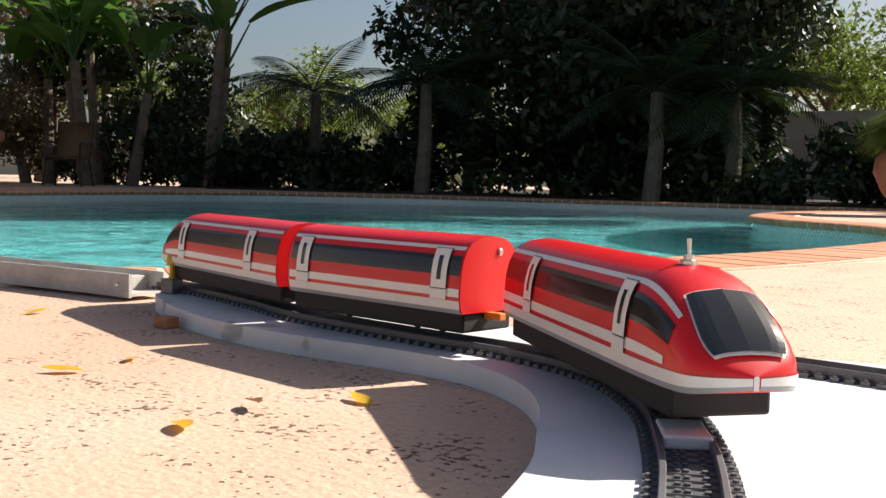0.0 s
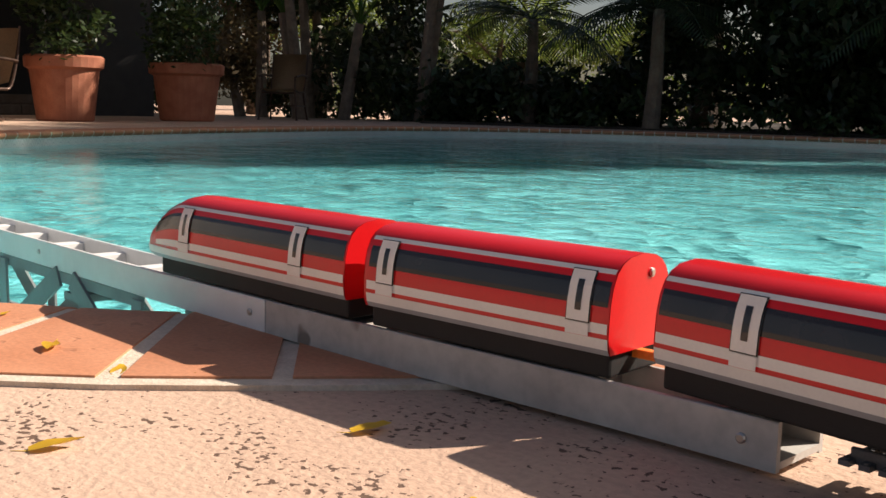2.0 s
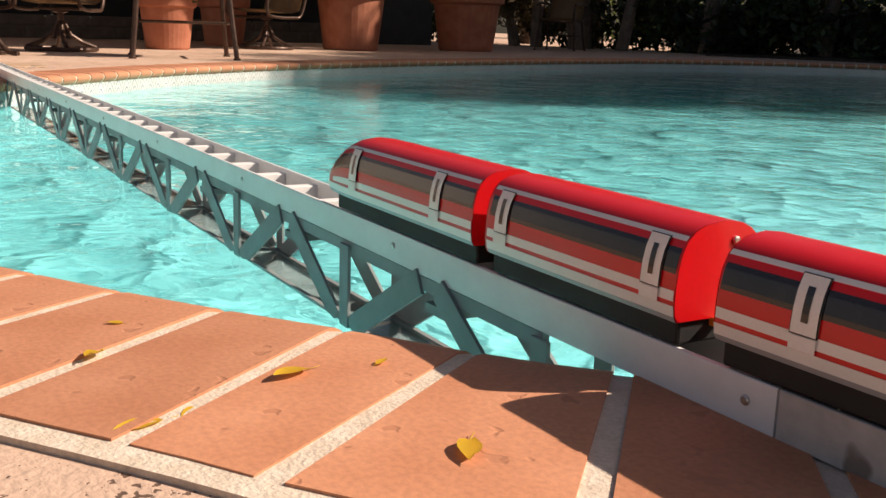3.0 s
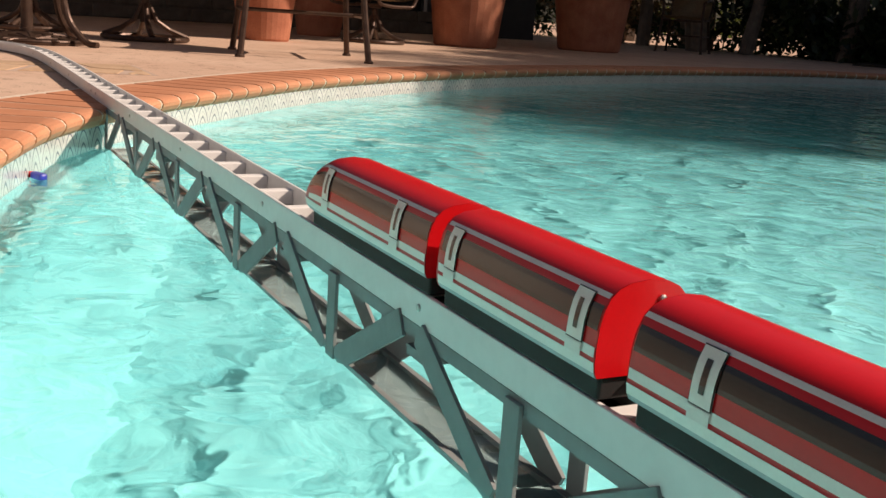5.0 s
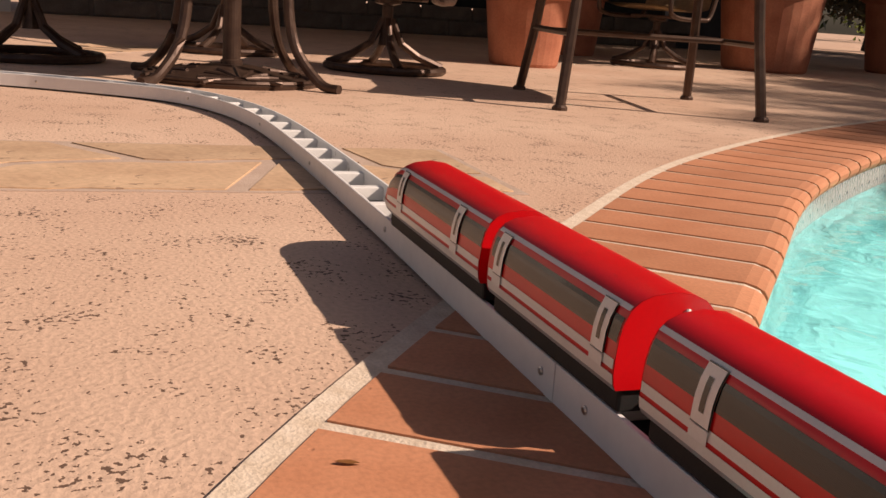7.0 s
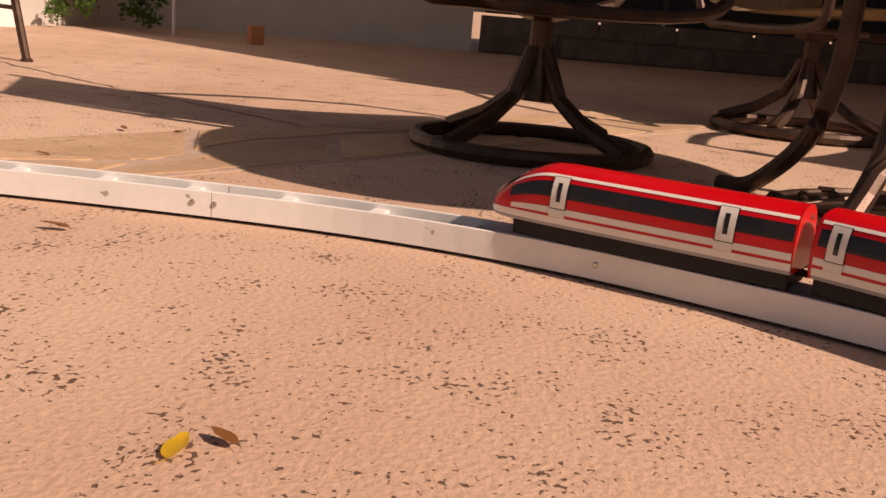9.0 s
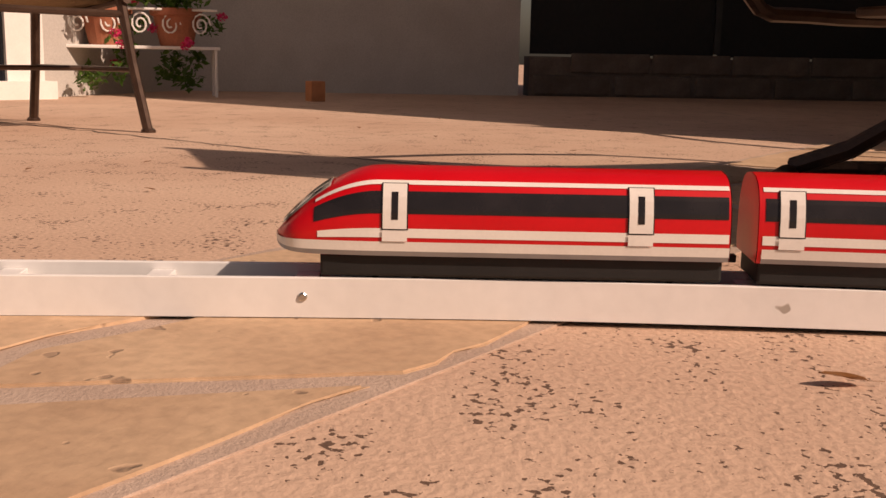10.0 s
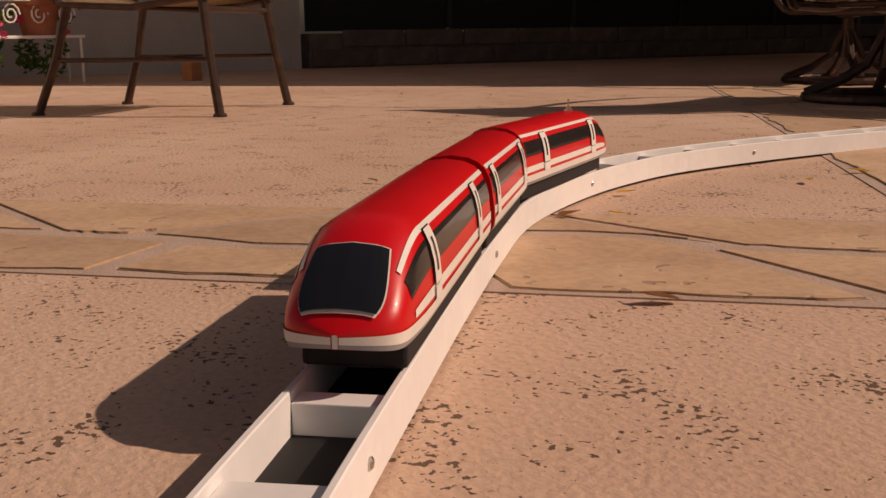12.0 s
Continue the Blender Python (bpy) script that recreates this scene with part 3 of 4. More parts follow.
def patch(x0, x1, zs, sgn, nose, lift, nx=None):
    """A thin proud sheet on the body's side between x0 and x1, over the section heights zs; x0 and x1 may slant."""
    bm = bmesh.new()
    nx = nx or max(2, int(abs(x1 - x0) / 0.006))
    ease = 2.0 if nose and x1 > LEN - 0.02 else 1.0
    g = [[bm.verts.new(skin(x0 + (x1 - x0) * (1 - (1 - i / nx) ** ease), sgn, sec_y(z), z, nose, lift)) for z in zs] for i in range(nx + 1)]
    for a, b in zip(g, g[1:]):
        for i in range(len(zs) - 1):
            bm.faces.new((a[i], b[i], b[i + 1], a[i + 1]) if sgn < 0 else (a[i], a[i + 1], b[i + 1], b[i]))
    return bm


def span(a, b, n=6):
    return [a + (b - a) * i / n for i in range(n + 1)]


def car(nose, doors, label):
    """A car in its own space: its nose or front at +x, its skirt's bottom at z = 0, and its rear at x = 0."""
    length = LEN if nose else MID
    t = thing("train_car", label, "train car", group="cars of the model train")
    bm = bmesh.new()
    n = 48
    prof = [(s, y, z) for s, y, z in [(1, y, z) for y, z in SEC] + [(-1, y, z) for y, z in SEC[-2::-1]]]
    rings = []
    for i in range(n + 1):
        x = length * i / n
        if nose and i > n * 0.6:
            x = length * (0.6 + 0.4 * (1 - (1 - (i / n - 0.6) / 0.4) ** 1.6))
        rings.append([bm.verts.new(skin(x, s, y, z, nose)) for s, y, z in prof])
    for a, b in zip(rings, rings[1:]):
        for i in range(len(prof) - 1):
            bm.faces.new((a[i], a[i + 1], b[i + 1], b[i]))
        bm.faces.new((a[-1], a[0], b[0], b[-1]))
    body = part("body", bm, "red", t, "glossy red body shell", smooth=True)
    for k, r in ((0, 0.0), (1, length)):
        if k == 0 or not nose:
            cap = bmesh.new()
            cap.faces.new([cap.verts.new(skin(r, s, y, z, False) + Vector((-0.0008 if k == 0 else 0.0008, 0, 0))) for s, y, z in prof])
            part("end_panel", cap, "red", t)
    if nose:
        cap = bmesh.new()
        cap.faces.new([cap.verts.new(skin(LEN, s, y, z, True) + Vector((0.0006, 0, 0))) for s, y, z in prof])
        part("nose_tip", cap, "white", t)
    hi = length - 0.004 if not nose else LEN
    for sgn in (-1, 1):
        part("skirt", patch(0, hi, [0.005, 0.010, LOW], sgn, nose, 0.0009), "white", t, smooth=True)
        part("skirt_trim", patch(0, hi, [0.0, 0.005], sgn, nose, 0.0008), "grey", t, smooth=True)
        x1 = hi - 0.046 if nose else hi
        bm = bmesh.new()
        part("stripe", patch(0.001, x1, [0.0185, 0.0235, 0.0275], sgn, nose, 0.0007), "white", t)
        part("roof_line", patch(0.001, hi - 0.043 if nose else hi, [0.0685, 0.0705, 0.0722], sgn, nose, 0.0007), "white", t)
        xs = [0.002] + [d for d in doors] + [hi - 0.042 if nose else hi - 0.002]
        for a, b in zip(xs, xs[1:]):
            lo = a + (0.012 if a in doors else 0)
            up = b - (0.012 if b in doors else 0)
            if up - lo > 0.004:
                part("window_band", patch(lo, up, span(0.0415, 0.0625, 5), sgn, nose, 0.0005), "black", t)
        for d in doors:
            door = part("door", patch(d - 0.0115, d + 0.0115, span(0.0275, 0.0685, 7), sgn, nose, 0.0022), "white", t)
            part("door_edge", patch(d - 0.0128, d + 0.0128, span(0.0262, 0.0695, 7), sgn, nose, 0.0014), "black", door)
            part("door_window", patch(d - 0.0032, d + 0.0032, span(0.036, 0.061, 4), sgn, nose, 0.0026), "black", door)
            part("door_step", patch(d - 0.0120, d + 0.0120, [0.0150, 0.020, 0.0260], sgn, nose, 0.0022), "white", door)
    if nose:
        # raked windscreen with a pale frame
        def screen(y1, xa, xb, lift):
            b2 = bmesh.new()
            ys = span(-y1, y1, 10)
            zof = lambda y: next(z0 + (z1 - z0) * (abs(y) - y0) / (y1_ - y0) for (y0, z0), (y1_, z1) in zip(SEC[::-1], SEC[-2::-1]) if abs(y) <= y1_ + 1e-9)
            g = [[b2.verts.new(skin(xa + (xb - xa) * i / 12, 1 if y >= 0 else -1, abs(y) * (0.76 + 0.24 * i / 12), zof(y * (0.76 + 0.24 * i / 12)), True, lift)) for y in ys] for i in range(13)]
            for a, b in zip(g, g[1:]):
                for i in range(len(ys) - 1):
                    b2.faces.new((a[i], b[i], b[i + 1], a[i + 1]))
            return b2
        part("windscreen_frame", screen(0.0372, LEN - 0.0570, LEN - 0.0100, 0.0010), "white", t)
        part("windscreen", screen(0.0356, LEN - 0.0554, LEN - 0.0114, 0.0018), "glass", t, "dark tinted windscreen")
    # underbody, bogies and coupler
    part("underframe", B((length / 2 - (0.022 if nose else 0), 0, -0.0105), (length - (0.050 if nose else 0.006), 0.080, 0.023), bevel=0.003), "under", t)
    for bx in (0.07, length - (0.12 if nose else 0.07)):
        bogie = part("bogie", B((bx, 0, -0.017), (0.062, 0.036, 0.012), bevel=0.002), "under", t)
        for wx in (-0.02, 0.02):
            for sgn in (-1, 1):
                part("wheel", lathe(bmesh.new(), [(0.008, -0.003), (0.009, -0.001), (0.009, 0.001), (0.007, 0.003)], 14, pose(bx + wx, sgn * 0.0215, -0.0175, 90)), "under", bogie)
    part("coupler", B((-0.008, 0, -0.004), (0.024, 0.010, 0.008), bevel=0.001), "orange" if not nose else "under", t)
    part("screw", lathe(bmesh.new(), [(0.0042, 0), (0.0042, 0.0018), (0.0025, 0.0026)], 12, pose(-0.0008, -0.014, 0.066, 0, -90, 0)), "steel", t)
    return t


lead = car(True, (0.086, 0.322), "red and white streamlined leading car of the model train")
middle = car(False, (0.031, 0.269), "red and white middle car of the model train")
tail = car(True, (0.086, 0.322), "red and white trailing car with a toggle switch on its roof")
part("switch_nut", lathe(bmesh.new(), [(0.0075, 0.0), (0.0075, 0.003), (0.0045, 0.0035), (0.0045, 0.007)], 6, pose(0.336, 0, H - 0.0006)), "steel", tail)
part("switch_lever", T([(0.336, 0, H + 0.004), (0.3355, 0, H + 0.012), (0.335, 0, H + 0.019)], 0.0012, 8, 0.0019), "steel", tail)


# ---- patio furniture ----
def chair(at, label):
    """A four-legged sling chair, its front at -y, standing at the middle of its feet."""
    t = thing("patio_chair", label, "chair", at, "sling patio chairs")
    w, d = 0.25, 0.24
    for sx in (-1, 1):
        leg = part("front_leg", T([(sx * w, -d - 0.02, 0.0), (sx * (w - 0.02), -d + 0.01, 0.22), (sx * (w - 0.035), -d + 0.03, 0.42), (sx * (w - 0.03), -d + 0.03, 0.6)], 0.013), "bronze", t)
        part("foot_cap", lathe(bmesh.new(), [(0.019, 0.0), (0.019, 0.008), (0.014, 0.014)], 12, pose(sx * w, -d - 0.02, 0)), "bronze", leg)
        leg = part("back_leg", T([(sx * w, d + 0.06, 0.0), (sx * (w - 0.02), d, 0.2), (sx * (w - 0.035), d - 0.04, 0.40)], 0.013), "bronze", t)
        part("foot_cap", lathe(bmesh.new(), [(0.019, 0.0), (0.019, 0.008), (0.014, 0.014)], 12, pose(sx * w, d + 0.06, 0)), "bronze", leg)
        part("seat_rail", T([(sx * (w - 0.03), -d + 0.01, 0.42), (sx * (w - 0.03), 0, 0.385), (sx * (w - 0.03), d - 0.02, 0.40), (sx * (w - 0.02), d + 0.08, 0.62), (sx * (w - 0.02), d + 0.16, 0.95)], 0.013), "bronze", t)
        part("side_stretcher", T([(sx * (w - 0.02), -d + 0.01, 0.2), (sx * (w - 0.02), d, 0.2)], 0.009), "bronze", t)
        part("armrest", T([(sx * (w - 0.01), -d + 0.0, 0.6), (sx * (w + 0.01), 0, 0.63), (sx * (w - 0.01), d + 0.08, 0.62)], 0.016), "bronze", t)
    part("front_rail", T([(-w + 0.035, -d + 0.03, 0.375), (w - 0.035, -d + 0.03, 0.375)], 0.012), "bronze", t)
    part("cross_stretcher", T([(-w + 0.02, 0.0, 0.2), (w - 0.02, 0.0, 0.2)], 0.009), "bronze", t)
    bm = bmesh.new()
    prof = [(-d + 0.0, 0.425), (-d + 0.1, 0.405), (0, 0.392), (d - 0.06, 0.40), (d, 0.43), (d + 0.06, 0.60), (d + 0.14, 0.93)]
    g = [[bm.verts.new((x, y, z + 0.004)) for x in (-w + 0.03, 0, w - 0.03)] for y, z in prof]
    for a, b in zip(g, g[1:]):
        for i in range(2):
            bm.faces.new((a[i], a[i + 1], b[i + 1], b[i]))
    bmesh.ops.solidify(bm, geom=bm.faces[:], thickness=0.006)
    part("sling", bm, "sling", t, "tan woven mesh sling", smooth=True)
    return t


def swivel(at, label):
    """A sling rocker on a round base with four arched feet."""
    t = thing("swivel_chair", label, "chair", at, "swivel patio chairs")
    ring = bmesh.new()
    rp = [(0.26 * math.cos(a * math.tau / 36), 0.26 * math.sin(a * math.tau / 36), 0.02) for a in range(37)]
    part("base_ring", tube(ring, rp, 0.018, 8), "bronze", t)
    for k in range(4):
        c, s = math.cos(k * math.tau / 4 + 0.5), math.sin(k * math.tau / 4 + 0.5)
        part("foot", T([(c * 0.26, s * 0.26, 0.03), (c * 0.15, s * 0.15, 0.075), (c * 0.07, s * 0.07, 0.13), (c * 0.02, s * 0.02, 0.24)], 0.020, 8, 0.016), "bronze", t)
    part("column", lathe(bmesh.new(), [(0.036, 0.12), (0.026, 0.2), (0.024, 0.3), (0.06, 0.31), (0.06, 0.325)], 16), "bronze", t)
    part("rocker_plate", B((0, 0, 0.335), (0.34, 0.12, 0.02), bevel=0.006), "bronze", t)
    for sx in (-1, 1):
        part("frame_loop", T(smooth_line([(sx * 0.26, -0.26, 0.60), (sx * 0.26, -0.30, 0.42), (sx * 0.26, -0.24, 0.34), (sx * 0.25, 0.1, 0.33), (sx * 0.25, 0.24, 0.37), (sx * 0.24, 0.36, 0.68), (sx * 0.23, 0.42, 0.98)], 4), 0.015), "bronze", t)
        part("armrest", T(smooth_line([(sx * 0.26, -0.27, 0.60), (sx * 0.28, 0.0, 0.64), (sx * 0.26, 0.33, 0.62)], 5), 0.018), "bronze", t)
    bm = bmesh.new()
    prof = [(-0.28, 0.41), (-0.1, 0.385), (0.1, 0.375), (0.22, 0.40), (0.33, 0.68), (0.40, 0.96)]
    g = [[bm.verts.new((x, y, z)) for x in (-0.24, 0, 0.24)] for y, z in prof]
    for a, b in zip(g, g[1:]):
        for i in range(2):
            bm.faces.new((a[i], a[i + 1], b[i + 1], b[i]))
    bmesh.ops.solidify(bm, geom=bm.faces[:], thickness=0.008)
    part("sling", bm, "sling", t, "tan woven mesh sling", smooth=True)
    return t


def table(at, r, label):
    t = thing("patio_table", label, "table", at, "patio tables")
    part("tabletop", lathe(bmesh.new(), [(r - 0.02, 0.70), (r, 0.705), (r, 0.73), (r - 0.01, 0.735)], 48), "bronze", t)
    base = part("base_plate", lathe(bmesh.new(), [(0.27, 0.0), (0.275, 0.012), (0.25, 0.024), (0.12, 0.05), (0.06, 0.062)], 36), "bronze", t, "cast bronze base with scroll relief")
    for k in range(4):
        a = k * math.tau / 4 + math.pi / 4
        hub = Vector((0.235 * math.cos(a), 0.235 * math.sin(a), 0.030))
        for j in range(-5, 6):
            e = a + math.pi + j * 0.27
            pts = [hub + Vector((r * math.cos(e + j * r * 0.9), r * math.sin(e + j * r * 0.9), 0.0)) for r in (0.02, 0.06, 0.10, 0.14 - 0.004 * abs(j))]
            for q in pts:
                q.z = 0.056 - (max(0.06, math.hypot(q.x, q.y)) - 0.08) * 0.17
            part("scroll", T(pts, 0.0045, 6, 0.008), "bronze", base)
    part("rim", T([(0.262 * math.cos(q * math.tau / 40), 0.262 * math.sin(q * math.tau / 40), 0.020) for q in range(41)], 0.009, 6), "bronze", base)
    part("pedestal", lathe(bmesh.new(), [(0.045, 0.05), (0.034, 0.06), (0.034, 0.075), (0.028, 0.08), (0.027, 0.3), (0.028, 0.55), (0.06, 0.70)], 20), "bronze", t)
    for k in range(4):
        a = k * math.tau / 4
        c, s = math.cos(a), math.sin(a)
        part("leg", T(smooth_line([(c * 0.40, s * 0.40, 0.014), (c * 0.33, s * 0.33, 0.03), (c * 0.235, s * 0.235, 0.15), (c * 0.205, s * 0.205, 0.35), (c * 0.23, s * 0.23, 0.55), (c * 0.33, s * 0.33, 0.70)], 5), 0.0165, 10), "bronze", t)
    return t


table(pose(-6.09, 5.27, 0, 0, 0, 45) @ Matrix.Diagonal((1.3, 1.3, 1.15, 1)), 0.50, "bronze cast-metal patio table with four curved legs")
WIDE = Matrix.Diagonal((1.16, 1.16, 1.12, 1))
swivel(pose(-6.80, 4.47, 0, 0, 0, 200) @ WIDE, "dark bronze swivel patio chair on a round base beside the table")
swivel(pose(-7.95, 5.45, 0, 0, 0, 120) @ WIDE, "dark bronze swivel patio chair in shade behind the table")
swivel(pose(-7.05, 6.17, 0, 0, 0, 60) @ WIDE, "dark bronze swivel patio chair in shade behind the table")
swivel(pose(-8.85, 8.75, 0, 0, 0, 30) @ WIDE, "dark bronze swivel patio chair in deep shade among the pots")
chair(pose(-5.75, 6.92, 0, 0, 0, 78) @ Matrix.Diagonal((1.62, 1.58, 1.45, 1)), "bronze sling patio chair at the pool's edge")
chair(pose(-8.10, 1.98, 0, 0, 0, 140) @ Matrix.Diagonal((1.26, 1.36, 1.03, 1)), "bronze sling patio chair with tan mesh seat in the sun")
for spot, turn in (((-11.2, 14.6), 40), ((-9.5, 18.1), 20)):
    chair(pose(*spot, 0, 0, 0, turn) @ Matrix.Diagonal((1.3, 1.3, 1.2, 1)), "pale sling lounge chair in the shade by the planting")


def leaf_quads(bm, centre, radius, count, size, rnd, flat=0.8):
    """Many single leaves, as creased diamonds, through an uneven round space."""
    cx, cy, cz = centre
    for _ in range(count):
        v = Vector((rnd.gauss(0, 1), rnd.gauss(0, 1), rnd.gauss(0, 1))).normalized() * radius * rnd.random() ** 0.45
        p = Vector((cx + v.x, cy + v.y, cz + v.z * flat))
        a = Vector((rnd.gauss(0, 1), rnd.gauss(0, 1), rnd.gauss(-0.3, 0.7))).normalized()
        b = a.cross(Vector((rnd.gauss(0, 1), rnd.gauss(0, 1), rnd.gauss(0, 1)))).normalized()
        s = size * rnd.uniform(0.6, 1.4)
        q = [p - a * s, p + b * s * 0.42, p + a * s, p - b * s * 0.42]
        bm.faces.new([bm.verts.new(x) for x in q])


def pot(at, h, r, plant, rnd, label):
    t = thing("flower_pot", label, "plant pot", at, "terracotta pots")
    part("pot", lathe(bmesh.new(), [(r * 0.72, 0.0), (r * 0.76, 0.02), (r * 0.92, h * 0.78), (r * 1.04, h * 0.82), (r * 1.06, h * 0.97), (r * 1.0, h), (r * 0.9, h), (r * 0.86, h * 0.9)], 32), "terracotta", t, smooth=False)
    bm = bmesh.new()
    for k in range(9):
        a = rnd.random() * math.tau
        leaf_quads(bm, (r * 0.7 * math.cos(a), r * 0.7 * math.sin(a), h + plant * rnd.uniform(0.1, 0.9)), r * 0.75, 170, 0.05, rnd)
    tagged(part("foliage", bm, "leaf", t), kind="stuff")
    return t


RND = random.Random(5)
for x, y, h, r, plant in ((-9.15, 9.95, 0.80, 0.45, 0.9), (-9.8, 12.0, 0.80, 0.50, 0.9), (-8.2, 7.42, 0.55, 0.30, 0.6), (-10.2, 8.65, 0.6, 0.32, 0.7)):
    pot(pose(x, y, 0), h, r, plant, RND, "large rimmed terracotta pot with green plant in shade")


def grass_pot():
    t = thing("urn_planter", "round terracotta urn with a mop of fine green grass", "plant pot", pose(2.45, 14.0, 0) @ Matrix.Diagonal((0.86, 0.86, 0.86, 1)))
    part("urn", lathe(bmesh.new(), [(0.26, 0), (0.26, 0.05), (0.20, 0.08), (0.33, 0.25), (0.42, 0.45), (0.40, 0.60), (0.33, 0.68), (0.35, 0.72), (0.30, 0.72)], 32), "terracotta", t, smooth=True)
    bm = bmesh.new()
    for _ in range(2600):
        a, e = RND.random() * math.tau, RND.uniform(0.15, 1.2)
        c, s = math.cos(a), math.sin(a)
        l = RND.uniform(0.35, 0.6)
        o = Vector((c * 0.1, s * 0.1, 0.7))
        p1 = o + Vector((c * math.cos(e) * l * 0.6, s * math.cos(e) * l * 0.6, math.sin(e) * l * 0.8))
        p2 = o + Vector((c * l, s * l, math.sin(e) * l * 0.9 - 0.2))
        w = Vector((-s, c, 0)) * 0.006
        bm.faces.new([bm.verts.new(q) for q in (o - w, p1 - w, p2, p1 + w)])
    tagged(part("grass_mop", bm, "leafy", t), kind="stuff")


grass_pot()


# ---- house and planting ----
def wall_box(name, a, b, h, th, material, label, z0=0.0):
    a, b = Vector((*a, 0)), Vector((*b, 0))
    d = b - a
    m = Matrix.Translation((a + b) / 2) @ Matrix.Rotation(math.atan2(d.y, d.x), 4, "Z")
    return tagged(part(name, B((0, 0, z0 + h / 2), (d.length, th, h), m), material), label, "wall", kind="structure")


def house():
    wall_box("wall_return", (-10.55, 0.98), (-12.35, 1.35), 3.0, 0.2, "wall", "grey stucco house wall beside the door")
    wall_box("wall_east", (-12.42, 1.30), (-12.75, 3.95), 3.0, 0.2, "wall", "grey stucco house wall in shade")
    wall_box("wall_south", (-7.8, -1.15), (-9.60, 0.38), 3.0, 0.2, "wall", "grey stucco house wall")
    t = wall_box("wall_porch", (-12.78, 4.03), (-13.6, 11.5), 0.30, 0.25, "stone", "low stone sill wall under the porch windows blackened for shade")
    d = Vector((-0.82, 7.47, 0)).normalized()
    for k in range(12):
        p = Vector((-12.78, 4.03, 0)) + d * (0.33 + 0.64 * k)
        n = Vector((d.y, -d.x, 0))
        for row in (0, 1):
            q = part("stone", B((0, 0, 0), (0.62 if row else 0.60, 0.03, 0.15), bevel=0.012), "stone", t)
            q.matrix_basis = Matrix.Translation(p + n * 0.13 + d * (0.3 * row) + Vector((0, 0, 0.085 + 0.17 * row))) @ Matrix.Rotation(math.atan2(d.y, d.x), 4, "Z")
    # Panes are matt black: the shade of the porch recess lies in their colour.
    w = thing("porch_shade_panes", "porch window wall with slim frames, its panes black for the porch shade", "window", kind="structure")
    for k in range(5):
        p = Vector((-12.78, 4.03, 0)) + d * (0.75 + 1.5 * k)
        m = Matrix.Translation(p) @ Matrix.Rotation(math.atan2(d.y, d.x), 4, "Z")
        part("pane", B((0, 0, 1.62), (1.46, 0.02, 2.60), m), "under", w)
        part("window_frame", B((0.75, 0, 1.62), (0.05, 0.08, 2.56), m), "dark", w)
    # Added wall, near black: the terrace's deep shade is put into its colour.
    wall_box("wall_north", (-13.7, 11.6), (-13.5, 13.4), 2.9, 0.2, "dark", "near-black wall added for the shade at the back of the terrace")
    # unseen roof slab, added so that its shadow falls on terrace and wall
    bm = poly(bmesh.new(), [(-7.7, 6.6), (-6.5, 8.0), (-6.4, 10.7), (-9.0, 13.0), (-14.5, 13.5), (-14.5, 1.5), (-12.6, 1.7), (-9.2, 4.9)], 2.9, 3.1)
    tagged(part("porch_roof", bm, "wall"), "unseen roof slab added to shade the terrace", "roof", kind="structure")
    # glazed door with white frame
    dr = thing("door_1", "white framed glazed house door", "door", kind="structure")
    a, b = Vector((-9.60, 0.40, 0)), Vector((-10.50, 1.12, 0))
    e = (b - a).normalized()
    ang = Matrix.Rotation(math.atan2(e.y, e.x), 4, "Z")
    mid = Matrix.Translation((a + b) / 2) @ ang
    part("pane", B((-0.1, 0, 1.1), (1.0, 0.03, 2.0), mid), "glass", dr)
    part("frame", B((0.50, 0.02, 1.15), (0.22, 0.12, 2.3), mid), "trim", dr)
    part("sill", B((0, -0.02, 0.05), (1.3, 0.16, 0.10), mid), "trim", dr)
    part("head", B((0, 0, 2.6), (1.32, 0.16, 0.8), mid), "wall", dr)


house()


